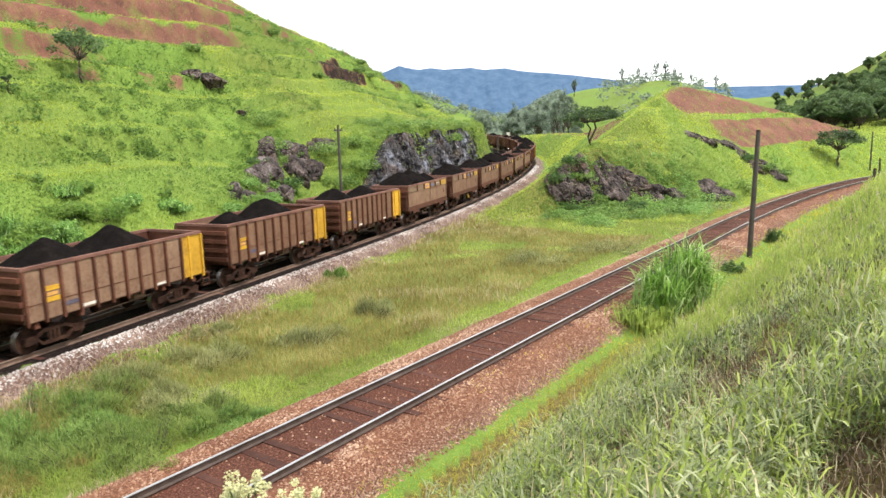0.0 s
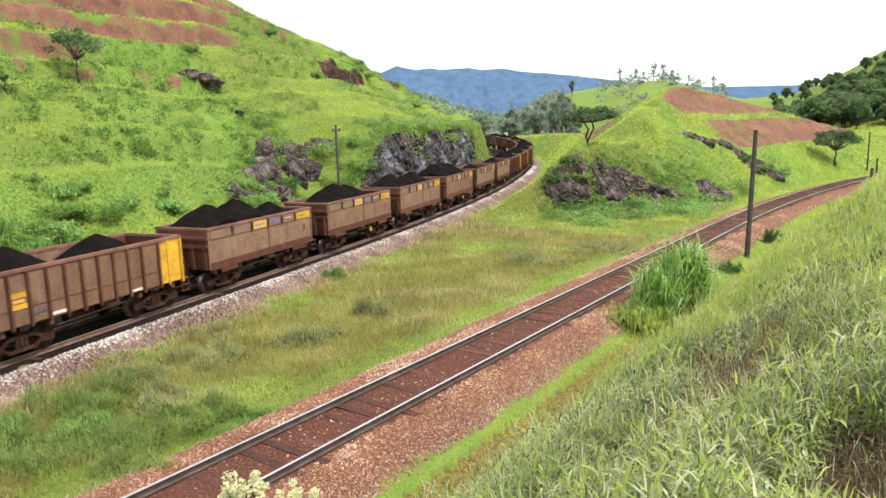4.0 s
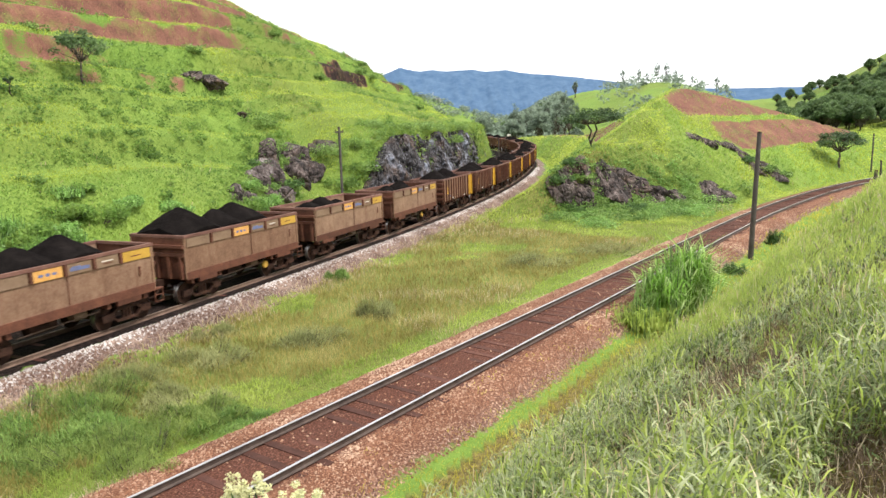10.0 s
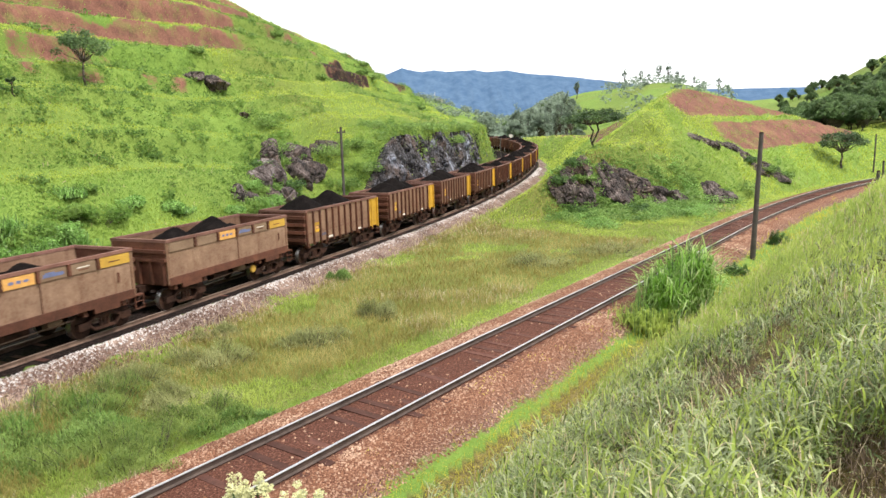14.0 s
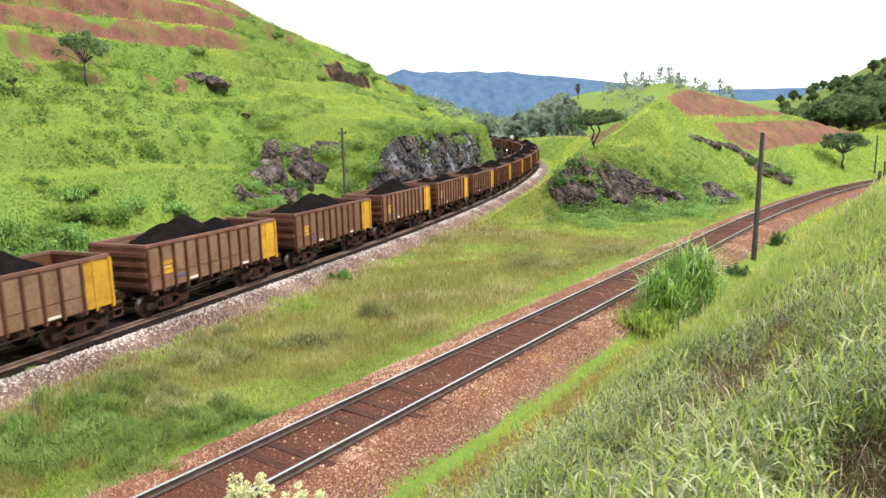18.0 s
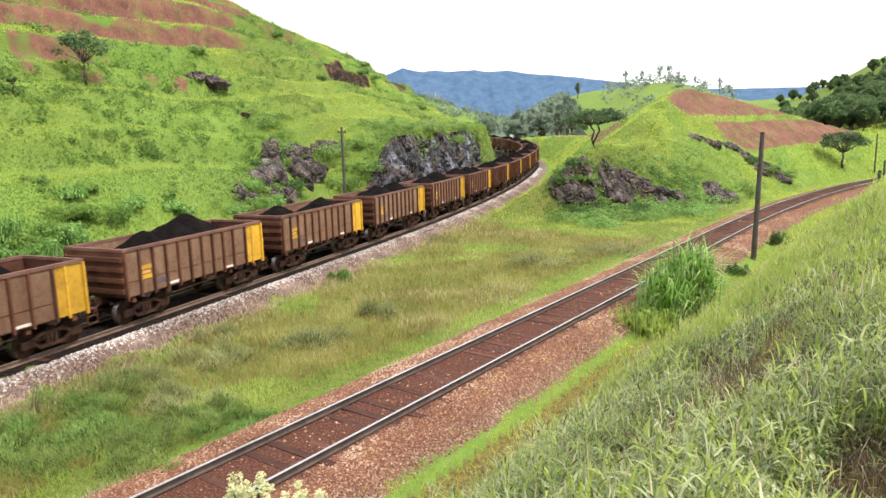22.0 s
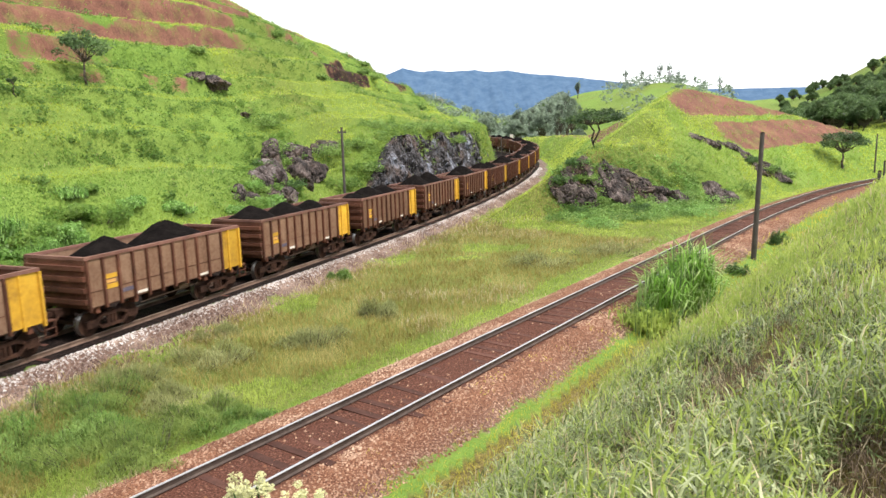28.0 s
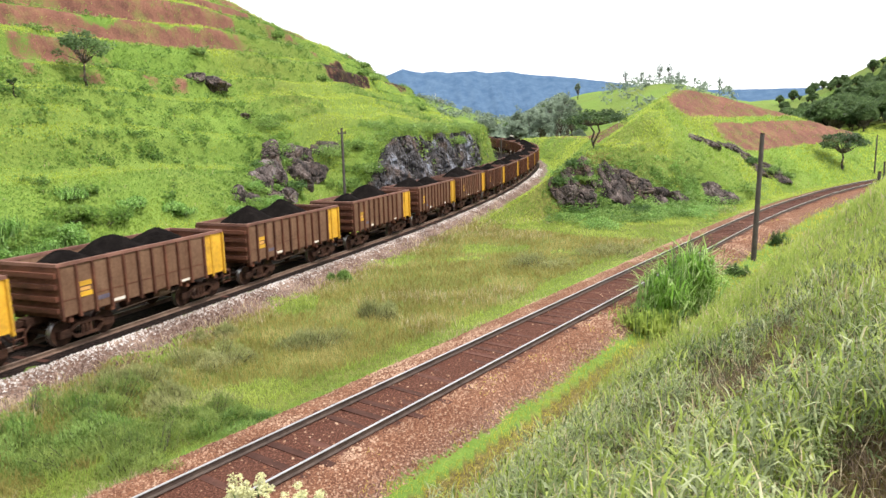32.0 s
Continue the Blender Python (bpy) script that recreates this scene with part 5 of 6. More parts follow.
def weeds(x, y, tall, wide, count, mat, label, seed):
    """A soft clump of weeds: many fine leaning stalks with small leaves."""
    rng = np.random.default_rng(seed)
    b = tagged(new("weed_clump"), label, "weeds")
    b.matrix_basis = pose(x, y, float(height(x, y)[0]))
    lobes = np.column_stack([rng.normal(0, 0.26 * wide, (7, 2)), rng.uniform(0.35, 1.0, 7)])
    pick = rng.integers(0, 7, count)
    q = rng.normal(0, 1, (count, 2))
    root = np.column_stack([lobes[pick, :2] + q * wide * 0.12, tall * lobes[pick, 2] * 0.85 * np.sqrt(rng.uniform(0, 1, count)) * np.exp(-0.35 * (q ** 2).sum(1)) - 0.03])
    V, T = blades(root, rng.uniform(0.1, 0.24, count), rng.uniform(0.009, 0.02, count), 0.8, rng, 0.6)
    part("foliage", tri_mesh("foliage", V, T, mat), b)
    sd = Solid()
    for i in range(0, count, 40):
        sd.tube((root[i, 0] * 0.7, root[i, 1] * 0.7, -0.1), root[i] + np.array([0, 0, 0.1]), 0.008, 0.004, 4)
    part("stalk_tuft", sd.mesh("stalk_tuft", BARK), b)
    return b


def build_bushes():
    tall_clump(9.6, 26.9, 4.5, 1.7, 800, CANE, "cane_clump", "tall bright green cane grass clump beside the near line", 3)
    tall_clump(8.3, 26.0, 3.5, 1.5, 600, CANE, "cane_clump", "lower green cane grass clump beside the near line", 4)
    tall_clump(7.2, 24.6, 1.6, 2.2, 420, GRASS_FRESH, "cane_clump", "young yellow-green cane grass at the bank's foot", 5)
    for x, y, t, w, m, l in ((-2.9, 27.4, 1.0, 1.7, GREYBUSH, "grey-green rounded bush in the meadow"), (-5.1, 23.9, 1.1, 2.6, GREYBUSH, "pale ragged weeds in the meadow"),
                             (5.6, 37.4, 0.9, 3.4, GREYBUSH, "low spreading bush in the meadow"), (9.2, 40.4, 0.9, 3.6, GREYBUSH, "low brownish bush in the meadow"),
                             (-5.5, 34.6, 0.7, 1.3, SHRUB, "small bright green shrub by the ballast"), (-8.4, 25.6, 0.6, 1.6, GREYBUSH, "low weeds by the ballast"),
                             (14.4, 33.9, 1.0, 0.9, HERB, "dark green shrub near the pole"), (20.3, 41.9, 1.1, 1.0, HERB, "dark green shrub on the bank"),
                             (-9.3, 17.2, 0.9, 3.0, SHRUB, "dense green weeds in the meadow"), (-7.4, 19.2, 0.9, 2.6, GREYBUSH, "grey-green weeds in the meadow"),
                             (-11.2, 16.6, 1.0, 2.4, SHRUB, "dense green weeds in the meadow"), (-8.2, 16.0, 0.9, 2.8, RANKGRASS, "rank green weeds in the meadow"), (-10.2, 18.6, 1.0, 2.6, RANKGRASS, "rank green weeds in the meadow"), (-6.6, 17.6, 0.8, 2.2, RANKGRASS, "rank green weeds in the meadow"), (-9.9, 20.2, 0.8, 2.4, GREYBUSH, "pale seeding weeds in the meadow"), (-8.0, 22.3, 0.9, 2.6, GREYBUSH, "pale seeding weeds in the meadow"), (-7.2, 14.9, 0.8, 2.4, RANKGRASS, "rank green weeds by the near line"), (-5.5, 17.0, 0.6, 2.0, SHRUB, "fresh green weeds by the near line")):
        weeds(x, y, t, w, 4200, m, l, int(abs(x * 37 + y * 11)))
    toe = random.Random(31)
    for k in range(46):
        sd_ = toe.uniform(1.5, 26) if k < 30 else toe.uniform(3, 10)
        x, y, _ = on_line(ORE_LINE, S_BACK, sd_, -toe.uniform(4.6, 8.6) if k < 30 else -toe.uniform(4.8, 6.6))
        grown = toe.uniform(0.35, 1.0) * (1.5 if k % 5 == 0 else 1.0)
        if k % 3:
            bush("bush", x, y, 0.9 * grown, toe.uniform(1.3, 2.8), 1700, 0.075, (LUSH, HILLHERB, LUSH)[k % 3], "lush light green shrub at the foot of the hillside", 100 + k)
        else:
            tall_clump(x, y, 1.1 * grown + 0.3, 1.5, 500, LUSH, "grass_clump", "tall broad-leaved green grass at the foot of the hillside", 140 + k)
    for k, (x, y, t, w) in enumerate(((-9.4, 58.6, 0.6, 3.6), (-7.6, 60.0, 0.6, 3.2), (-6.4, 66.4, 0.5, 3.4), (-4.2, 68.6, 0.5, 3.2), (-2.4, 71.6, 0.5, 3.4), (-0.6, 75.0, 0.5, 3.2), (0.9, 79.0, 0.5, 3.6), (1.4, 84.0, 0.6, 3.8), (-8.2, 56.6, 0.6, 3.2), (-6.6, 58.2, 0.7, 3.0))):
        bush("bush", x, y, t, w, 1300, 0.09, SHRUB, "green shrub hanging over the top of the rock face", 150 + k)
    rng = np.random.default_rng(77)
    count = 260
    x = rng.normal(-12.3, 1.0, count)
    y = rng.uniform(44.5, 58.5, count)
    V, T = leaves(np.column_stack([x, y, height(x, y) + 0.15]), rng.uniform(0.3, 0.65, count), 50, 0.09, rng, 0.8)
    tagged(new("creepers", tri_mesh("creepers", V, T, HILLHERB)), "green creepers among the rocks of the hillside", "creepers", kind="stuff")
    for label, mat, count in (("yellow-green tufts hanging over the brow of the rock face", GRASS_HILL, 420), ("green creepers hanging over the brow of the rock face", SHRUB, 420)):
        s = rng.uniform(33, 84, count)
        foot = 3.7 + 1.2 * fbm(s, s * 0, 14, 2, 5)
        at = np.array([on_line(ORE_LINE, S_BACK, a, -f - rng.uniform(0.6, 2.6))[:2] for a, f in zip(s, foot)])
        V, T = leaves(np.column_stack([at, height(at[:, 0], at[:, 1]) + 0.1]), rng.uniform(0.3, 0.75, count), 46, 0.1, rng, 0.9)
        tagged(new("creepers", tri_mesh("creepers", V, T, mat)), label, "creepers", kind="stuff")
    for label, mat, count in (("light green creepers over the outcrop of the mound", LUSH, 260), ("green creepers over the outcrop of the mound", SHRUB, 420)):
        x, d = rng.uniform(9.5, 24, count), rng.normal(0.6, 1.6, count)
        y = 58.6 + (d + 0.45 * (x - 12.3)) / 0.893
        free = sample(x, y)[:, 6] < -4.2
        x, y, count = x[free], y[free], int(free.sum())
        V, T = leaves(np.column_stack([x, y, height(x, y) + 0.15]), rng.uniform(0.3, 0.7, count), 50, 0.09, rng, 0.8)
        tagged(new("creepers", tri_mesh("creepers", V, T, mat)), label, "creepers", kind="stuff")
    for i, (x, y, t) in enumerate(((11.0, 58.2, 0.7), (12.6, 57.6, 0.6), (14.2, 57.5, 0.7), (16.3, 57.9, 0.9), (16.5, 59.3, 1.2), (13.9, 58.9, 1.1), (11.6, 61.0, 0.9), (19.4, 59.0, 0.8), (21.0, 60.4, 0.9), (10.2, 59.8, 0.7), (13.4, 59.9, 0.5), (12.2, 60.6, 0.45), (15.4, 61.8, 0.5), (17.6, 61.9, 0.6),
                                   (-12.2, 54.4, 0.6), (-11.4, 51.6, 0.7), (-12.6, 48.8, 0.6), (-11.6, 46.4, 0.6), (-13.4, 54.0, 0.5), (-10.6, 47.9, 0.6), (-12.0, 56.6, 0.6), (-13.6, 51.4, 0.5), (35.4, 75.6, 1.2), (37.4, 76.2, 1.1), (33.4, 75.9, 0.9))):
        bush("bush", x, y, t, 2.2, 1100, 0.09, SHRUB if i % 3 else HERB, "green creepers over the rock outcrop", 500 + i)
    rng = random.Random(8)
    for i in range(34):
        s, off = rng.uniform(-2, 88), -rng.uniform(8, 38)
        x, y, _ = on_line(ORE_LINE, S_BACK, s, off)
        if s > 50:
            x, y = -14.2 + s * 0.337 + off * 0.941, 21.2 + s * 0.941 - off * 0.337
        bush("bush", x, y, rng.uniform(0.25, 0.6), rng.uniform(1.6, 4.0), 1000, 0.09, SHRUB, "low green shrub in the hillside grass", 200 + i)
    for i in range(44):
        x, d = rng.uniform(9.0, 34), rng.uniform(-6.5, 1.0)
        y = 58.3 + (d + 0.45 * (x - 12.3)) / 0.893
        if sample(x, y)[0, 6] > -5.0:
            continue
        bush("bush", x, y, rng.uniform(0.2, 0.5), rng.uniform(2.0, 4.2), 1100, 0.08, rng.choice((LUSH, SHRUB)), "low green creepers at the foot of the mound", 300 + i)


build_bushes()


def flower_plant(x, y, tall, seed):
    rng = np.random.default_rng(seed)
    z = float(height(x, y)[0])
    b = tagged(new("flowering_weed"), "tall weed with cream flower heads on the bank", "plant")
    b.matrix_basis = pose(x, y, z)
    sd = Solid()
    for k in range(9):
        a, q = rng.uniform(0, 2 * math.pi), rng.uniform(0.02, 0.2)
        tip = (q * math.cos(a), q * math.sin(a), tall * rng.uniform(0.82, 1.0))
        bent(sd, (0.05 * math.cos(a), 0.05 * math.sin(a), -0.1), tip, 0.012, 0.006, rng, 4, 0.02)
        heads = [np.array(tip) + rng.normal(0, 0.035, 3) for _ in range(5)]
        V, T = leaves(heads, np.full(5, 0.04), 60, 0.012, rng, 0.9)
        part("flower_head", tri_mesh("flower_head", V, T, FLOWER), b, "cream flower head")
    part("stem_tuft", sd.mesh("stem_tuft", HERB), b)
    V, T = leaves([(0, 0, tall * h) for h in (0.3, 0.45, 0.6, 0.7)], [0.2] * 4, 40, 0.07, rng)
    part("foliage", tri_mesh("foliage", V, T, GRASS_BANK), b)


# ---- rock ----
def rock_material(name, dark, mid, light, streak, pale, shift=0.0):
    mat, n, l, b = shader(name, 0.75, 0, 0.35)
    co = coords(n, "Object")
    m = n.new("ShaderNodeMapping")
    m.vector_type = "TEXTURE"
    m.inputs["Scale"].default_value = (1.0, 1.0, 1 / streak)
    m.inputs["Rotation"].default_value = (radians(30), radians(6), 0)
    l.new(co, m.inputs[0])
    big = tex_noise(n, l, 0.9, 6, m.outputs[0], 0.7)
    fine = tex_noise(n, l, 6, 5, m.outputs[0], 0.7)
    c = ramp(n, l, big, [(0.4 + shift * 0.2, dark), (0.49 - shift * 0.4, mid), (0.56 - shift, light), (0.63 - shift, pale)])
    c = mixc(n, l, 0.5, c, ramp(n, l, fine, [(0.42, dark), (0.52, mid), (0.6, light), (0.68, pale)]))
    rusty = n.new("ShaderNodeMapRange")
    l.new(tex_noise(n, l, 0.45, 4, co, 0.6), rusty.inputs[0])
    rusty.inputs[1].default_value, rusty.inputs[2].default_value, rusty.inputs[4].default_value = 0.52, 0.66, 0.6
    c = mixc(n, l, rusty.outputs[0], c, ramp(n, l, fine, [(0.4, (0.02, 0.012, 0.008)), (0.6, (0.15, 0.085, 0.05))]))
    l.new(c, b.inputs["Base Color"])
    crack = n.new("ShaderNodeTexVoronoi")
    crack.feature = "DISTANCE_TO_EDGE"
    crack.inputs["Scale"].default_value = 1.5
    bend = n.new("ShaderNodeMix")
    bend.data_type = "VECTOR"
    bend.inputs[0].default_value = 0.3
    l.new(m.outputs[0], bend.inputs[4])
    wavy = n.new("ShaderNodeTexNoise")
    wavy.inputs["Scale"].default_value = 1.3
    l.new(co, wavy.inputs["Vector"])
    l.new(wavy.outputs["Color"], bend.inputs[5])
    l.new(bend.outputs[1], crack.inputs["Vector"])
    split = n.new("ShaderNodeMapRange")
    l.new(crack.outputs["Distance"], split.inputs[0])
    split.inputs[2].default_value = 0.12
    rough_face = n.new("ShaderNodeMath")
    rough_face.operation = "MULTIPLY_ADD"
    l.new(split.outputs[0], rough_face.inputs[0])
    rough_face.inputs[1].default_value = 1.2
    l.new(fine, rough_face.inputs[2])
    bumped(n, l, b, rough_face.outputs[0], 0.9, 0.2)
    return mat


SLATE = rock_material("slate_cliff", (0.005, 0.005, 0.007), (0.045, 0.039, 0.038), (0.125, 0.122, 0.135), 0.28, (0.42, 0.46, 0.56), 0.005)
BROWNROCK = rock_material("brown_outcrop", (0.007, 0.006, 0.006), (0.045, 0.032, 0.028), (0.125, 0.094, 0.082), 0.6, (0.28, 0.23, 0.21), 0.01)
PALEROCK = rock_material("pale_outcrop", (0.02, 0.017, 0.016), (0.075, 0.055, 0.05), (0.17, 0.135, 0.125), 0.4, (0.36, 0.32, 0.31))


def rock(x, y, sx, sy, sz, mat, label, seed, sink=0.35, tilt=0.0, turn=0.0):
    """A boulder cut by random planes, with broken faces."""
    rng = np.random.default_rng(seed)
    bm = bmesh.new()
    bmesh.ops.create_icosphere(bm, subdivisions=4, radius=1)
    D = np.array([v.co[:] for v in bm.verts])
    N = rng.normal(0, 1, (18, 3))
    N /= np.linalg.norm(N, axis=1)[:, None]
    dist = rng.uniform(0.62, 0.98, 18)
    dots = D @ N.T
    rad = np.min(np.where(dots > 0.05, dist / np.maximum(dots, 0.05), 9), axis=1)
    rad = np.minimum(rad, 1.15)
    rad = rad + 0.09 * np.floor(6 * fbm(D[:, 0] * 2 + D[:, 2] + seed, D[:, 1] * 2 - D[:, 2] * 1.7, 0.7, 3, seed + 1)) / 2 + 0.2 * fbm(D[:, 0] * 3 + D[:, 2] * 2 + seed, D[:, 1] * 3 + D[:, 2] * 1.3, 0.9, 4, seed)
    P = D * rad[:, None] * np.array([sx, sy, sz])
    for v, p in zip(bm.verts, P):
        v.co = p
    me = bpy.data.meshes.new("rock")
    bm.to_mesh(me)
    bm.free()
    me.materials.append(mat)
    ob = tagged(new("rock", me), label, "rock")
    ob.matrix_basis = pose(x, y, float(height(x, y)[0]) + sz * (1 - 2 * sink), tilt, 0, turn)
    return ob


def rock_sheet(name, mat, label, category, place, wide, tall, seed, kind="", res=0.16, rough=1.0, arch=0.0, cap=1.0):
    """A broken rock face. place(u, h, out) gives the point for a distance along, a height and a step out of the face."""
    us, hh = np.linspace(-wide / 2, wide / 2, max(12, int(wide / res))), np.linspace(0, 1, max(10, int(tall / res)))
    U, Q = np.meshgrid(us, hh, indexing="ij")
    crest = tall * (1 + 0.35 * fbm(U + seed * 7.7, U * 0, 4, 4, seed)) * (1 - arch * (2 * U / wide) ** 2)
    Zl = Q * crest
    across, dip = 0.86 * U + 0.5 * Zl, 0.5 * U - 0.86 * Zl
    cell = fbm(across + seed * 3.1, dip * 0.5, 1.5, 3, seed + 1)
    block = np.floor(cell * 6 + 1.3 * fbm(across * 0.3, dip * 1.6 + seed, 1.2, 2, seed + 5)) / 6
    out = 2.1 * block + 0.5 * fbm(across, dip * 0.35 + seed, 0.6, 3, seed + 2) + 1.1 * fbm(U, Zl * 0.6, 5, 2, seed + 3)
    edge = np.maximum(np.abs(2 * U / wide), 0) ** 4
    out = out + 0.5 * np.floor(9 * fbm(U * 0.8 + 0.5 * Zl, Zl * 0.7 - 0.3 * U + seed, 1.1, 3, seed + 6)) / 9 + 0.4 * fbm(U, Zl + seed, 0.4, 2, seed + 8)
    out = rough * out - 0.9 * edge - 0.5 * Q ** 6
    back = np.arange(1, 6)[None, :]
    drop = 0.12 * back + 0.5 * fbm(U[:, -1:] + 0 * back, back * 0.7 + seed, 0.8, 2, seed + 4)
    U, Zl, out = np.hstack([U, U[:, -1:] + 0 * back]), np.hstack([Zl, Zl[:, -1:] - drop]), np.hstack([out, out[:, -1:] - cap / 5 * back])
    pts = np.array([[place(U[i, j], Zl[i, j], out[i, j]) for j in range(U.shape[1])] for i in range(U.shape[0])])
    me = sheet_mesh(name, pts.reshape(-1, 3), quads(*U.shape), mat)
    return tagged(new(name, me), label, category, kind=kind)


def build_cliff():
    """The blasted rock face beside the ore line."""
    ss = np.linspace(32, 90, 117)
    foot_ = 3.7 + 1.2 * fbm(ss, ss * 0, 14, 2, 5)
    back = [on_line(ORE_LINE, S_BACK, s, -f - 2.0) for s, f in zip(ss, foot_)]
    brow = height([b[0] for b in back], [b[1] for b in back])

    @functools.lru_cache(None)
    def station(u):
        s = 58.0 + u
        x, y, a = on_line(ORE_LINE, S_BACK, s)
        foot = 3.7 + 1.2 * float(fbm(np.array([s]), np.array([0.0]), 14, 2, 5)[0])
        return x, y, math.cos(a), math.sin(a), foot, float(ore_rail_z(s)), float(np.interp(s, ss, brow))

    def place(u, h, out):
        x, y, ca, sa, foot, zr, top = station(float(u))
        h = min(h, top + 0.3 - zr + 0.12 * out)
        off = -max(2.6, foot + 0.1 + 0.17 * h - 0.8 * (out + 0.35))
        return x + off * ca, y - off * sa, h - 0.5 + zr

    rock_sheet("rock_cliff", SLATE, "dark blasted rock face with pale streaks beside the line", "cliff", place, 49, 7.4, 61, "structure", 0.15, 1.0, 0.2)


build_cliff()


def build_rocks():
    brown, pale = "dark brown weathered rock outcrop in the grass", "pale streaked rock outcrop at the foot of the slope"
    k = 0
    # broken faces laid on the slope: foot, way they look (degrees), width, height
    for x, y, turn, wide, tall, arch, m, l in (
            (12.9, 59.2, -8, 3.6, 3.6, 0.3, BROWNROCK, brown), (11.4, 60.2, -14, 3.6, 4.3, 0.35, BROWNROCK, brown), (15.4, 61.4, 6, 4.6, 4.0, 0.3, BROWNROCK, brown), (10.2, 59.2, -24, 2.6, 1.8, 0.4, BROWNROCK, brown), (18.6, 62.9, 16, 3.6, 2.6, 0.4, BROWNROCK, brown), (21.2, 63.9, 20, 2.2, 1.7, 0.5, BROWNROCK, brown),
            (25.4, 66.3, 25, 2.6, 1.3, 0.5, BROWNROCK, brown), (27.6, 75.4, 16, 4.0, 1.3, 0.5, BROWNROCK, brown), (31.6, 78.2, 22, 4.4, 1.4, 0.5, BROWNROCK, brown), (34.6, 75.4, 25, 3.4, 3.2, 0.4, BROWNROCK, brown),
            (36.4, 76.0, 30, 2.6, 2.2, 0.5, BROWNROCK, brown), (33.0, 78.0, 26, 2.4, 1.6, 0.5, BROWNROCK, brown),
            (-10.2, 59.4, 40, 2.6, 1.0, 0.5, BROWNROCK, brown)):
        a = radians(turn)
        right, face = (math.cos(a), math.sin(a)), (math.sin(a), -math.cos(a))
        deep = np.linspace(-0.6, 9, 97)

        @functools.lru_cache(None)
        def slope(u):
            return np.maximum.accumulate(height(x + right[0] * u - face[0] * deep, y + right[1] * u - face[1] * deep))

        def place(u, h, out):
            H = slope(float(u))
            z = H[0] - 0.15 + h
            d = 0.5 + 0.8 * out - float(np.interp(z - 0.1, H, deep))
            return x + right[0] * u + face[0] * d, y + right[1] * u + face[1] * d, min(z, H[-1]) + 0.25 * out

        rock_sheet("rock_outcrop", m, l, "rock", place, wide, tall, 400 + 5 * k, res=0.11, rough=1.0, arch=arch, cap=1.5)
        k += 1
    for i, (x, y) in enumerate(((-13.5, 53.7), (-12.7, 56.3), (-11.6, 57.3), (-12.6, 51.5), (-11.7, 54.0), (-13.2, 49.6), (-10.9, 55.9), (-13.6, 45.7), (-13.1, 46.5), (-12.4, 48.8), (-11.8, 49.9))):
        big = 1.25 if i < 7 else 0.9
        rock(x, y, big * (1.25 + 0.25 * math.sin(i * 2.1)), big * 1.0, big * (1.15 + 0.2 * math.cos(i * 1.7)), (BROWNROCK, PALEROCK)[i % 2] if i < 7 else PALEROCK, "brown broken rock in the hillside" if i < 7 else pale, 460 + i, 0.62, 12 * math.sin(i * 3.3), 40 * i)
    for i, (x, y) in enumerate(((16.2, 63.0), (17.9, 63.4), (19.6, 63.8), (21.1, 63.6), (24.9, 64.7), (25.9, 65.2), (12.0, 59.9), (10.5, 59.3))):
        rock(x, y, 1.5 + 0.3 * math.sin(i * 2.7), 1.1, 1.2 + 0.25 * math.cos(i * 1.9), BROWNROCK, "dark brown broken rock in the mound's side", 480 + i, 0.6, 10 * math.sin(i * 2.3), 35 * i)
    rock(-18.0, 56.6, 1.3, 1.0, 0.9, BROWNROCK, "dark cracked boulder on a grassy terrace", 441, 0.42, 0, 30)
    rock(-19.1, 55.2, 0.9, 0.7, 0.6, PALEROCK, "paler low boulder on a grassy terrace", 447, 0.5, 0, 10)
    rock(-15.6, 55.9, 0.6, 0.5, 0.28, BROWNROCK, "small dark rock in the hillside grass", 431, 0.4)


build_rocks()


# ---- poles, posts and far things ----
def pole(x, y, tall, r0, label, lean=0.0, turn=0.0, name="utility_pole", arm=0.0, z=None):
    zz = float(height(x, y)[0]) if z is None else z
    p = tagged(new(name), label, "pole")
    p.matrix_basis = pose(x, y, zz, 0, lean, turn)
    rng = np.random.default_rng(int(tall * 100))
    sd = Solid()
    sd.tube((0, 0, -0.4), (0, 0, tall), r0, r0 * 0.75, 12)
    part("shaft", sd.mesh("shaft", POLE), p)
    part("cap", Solid().tube((0, 0, tall), (0, 0, tall + 0.07), r0 * 0.85, r0 * 0.6, 8).mesh("cap", IRON), p)
    if arm:
        part("crossarm", Solid().box(-arm, arm, -0.05, 0.05, tall - 0.35, tall - 0.25).mesh("crossarm", POLE), p)
        for x_ in (-arm * 0.85, arm * 0.85):
            part("insulator", Solid().tube((x_, 0, tall - 0.25), (x_, 0, tall - 0.12), 0.035, 0.025, 8).mesh("insulator", IRON), p)
    return p


pole(17.0, 37.9, 6.9, 0.15, "weathered grey wooden pole beside the near line", 1.2, 0, arm=0.0)
x_, y_, _h = on_line(ORE_LINE, S_BACK, 28.9, -3.45)
pole(x_, y_, 7.7, 0.11, "thin grey wooden pole behind the ore line", 0, 20, arm=0.3)
x_, y_, _h = on_line(ORE_LINE, S_BACK, 88.0, -3.6)
pole(x_, y_, 5.4, 0.11, "thin grey pole on the inside of the curve", 0, 10)
pole(56.0, 91.0, 4.9, 0.11, "thin dark pole at the far curve", 0, 0)
pole(25.0, 40.2, 1.15, 0.12, "short dark fence post on the bank", 2, 0, "fence_post")
pole(25.9, 41.1, 1.45, 0.07, "thin dark fence post on the bank", -2, 0, "fence_post")


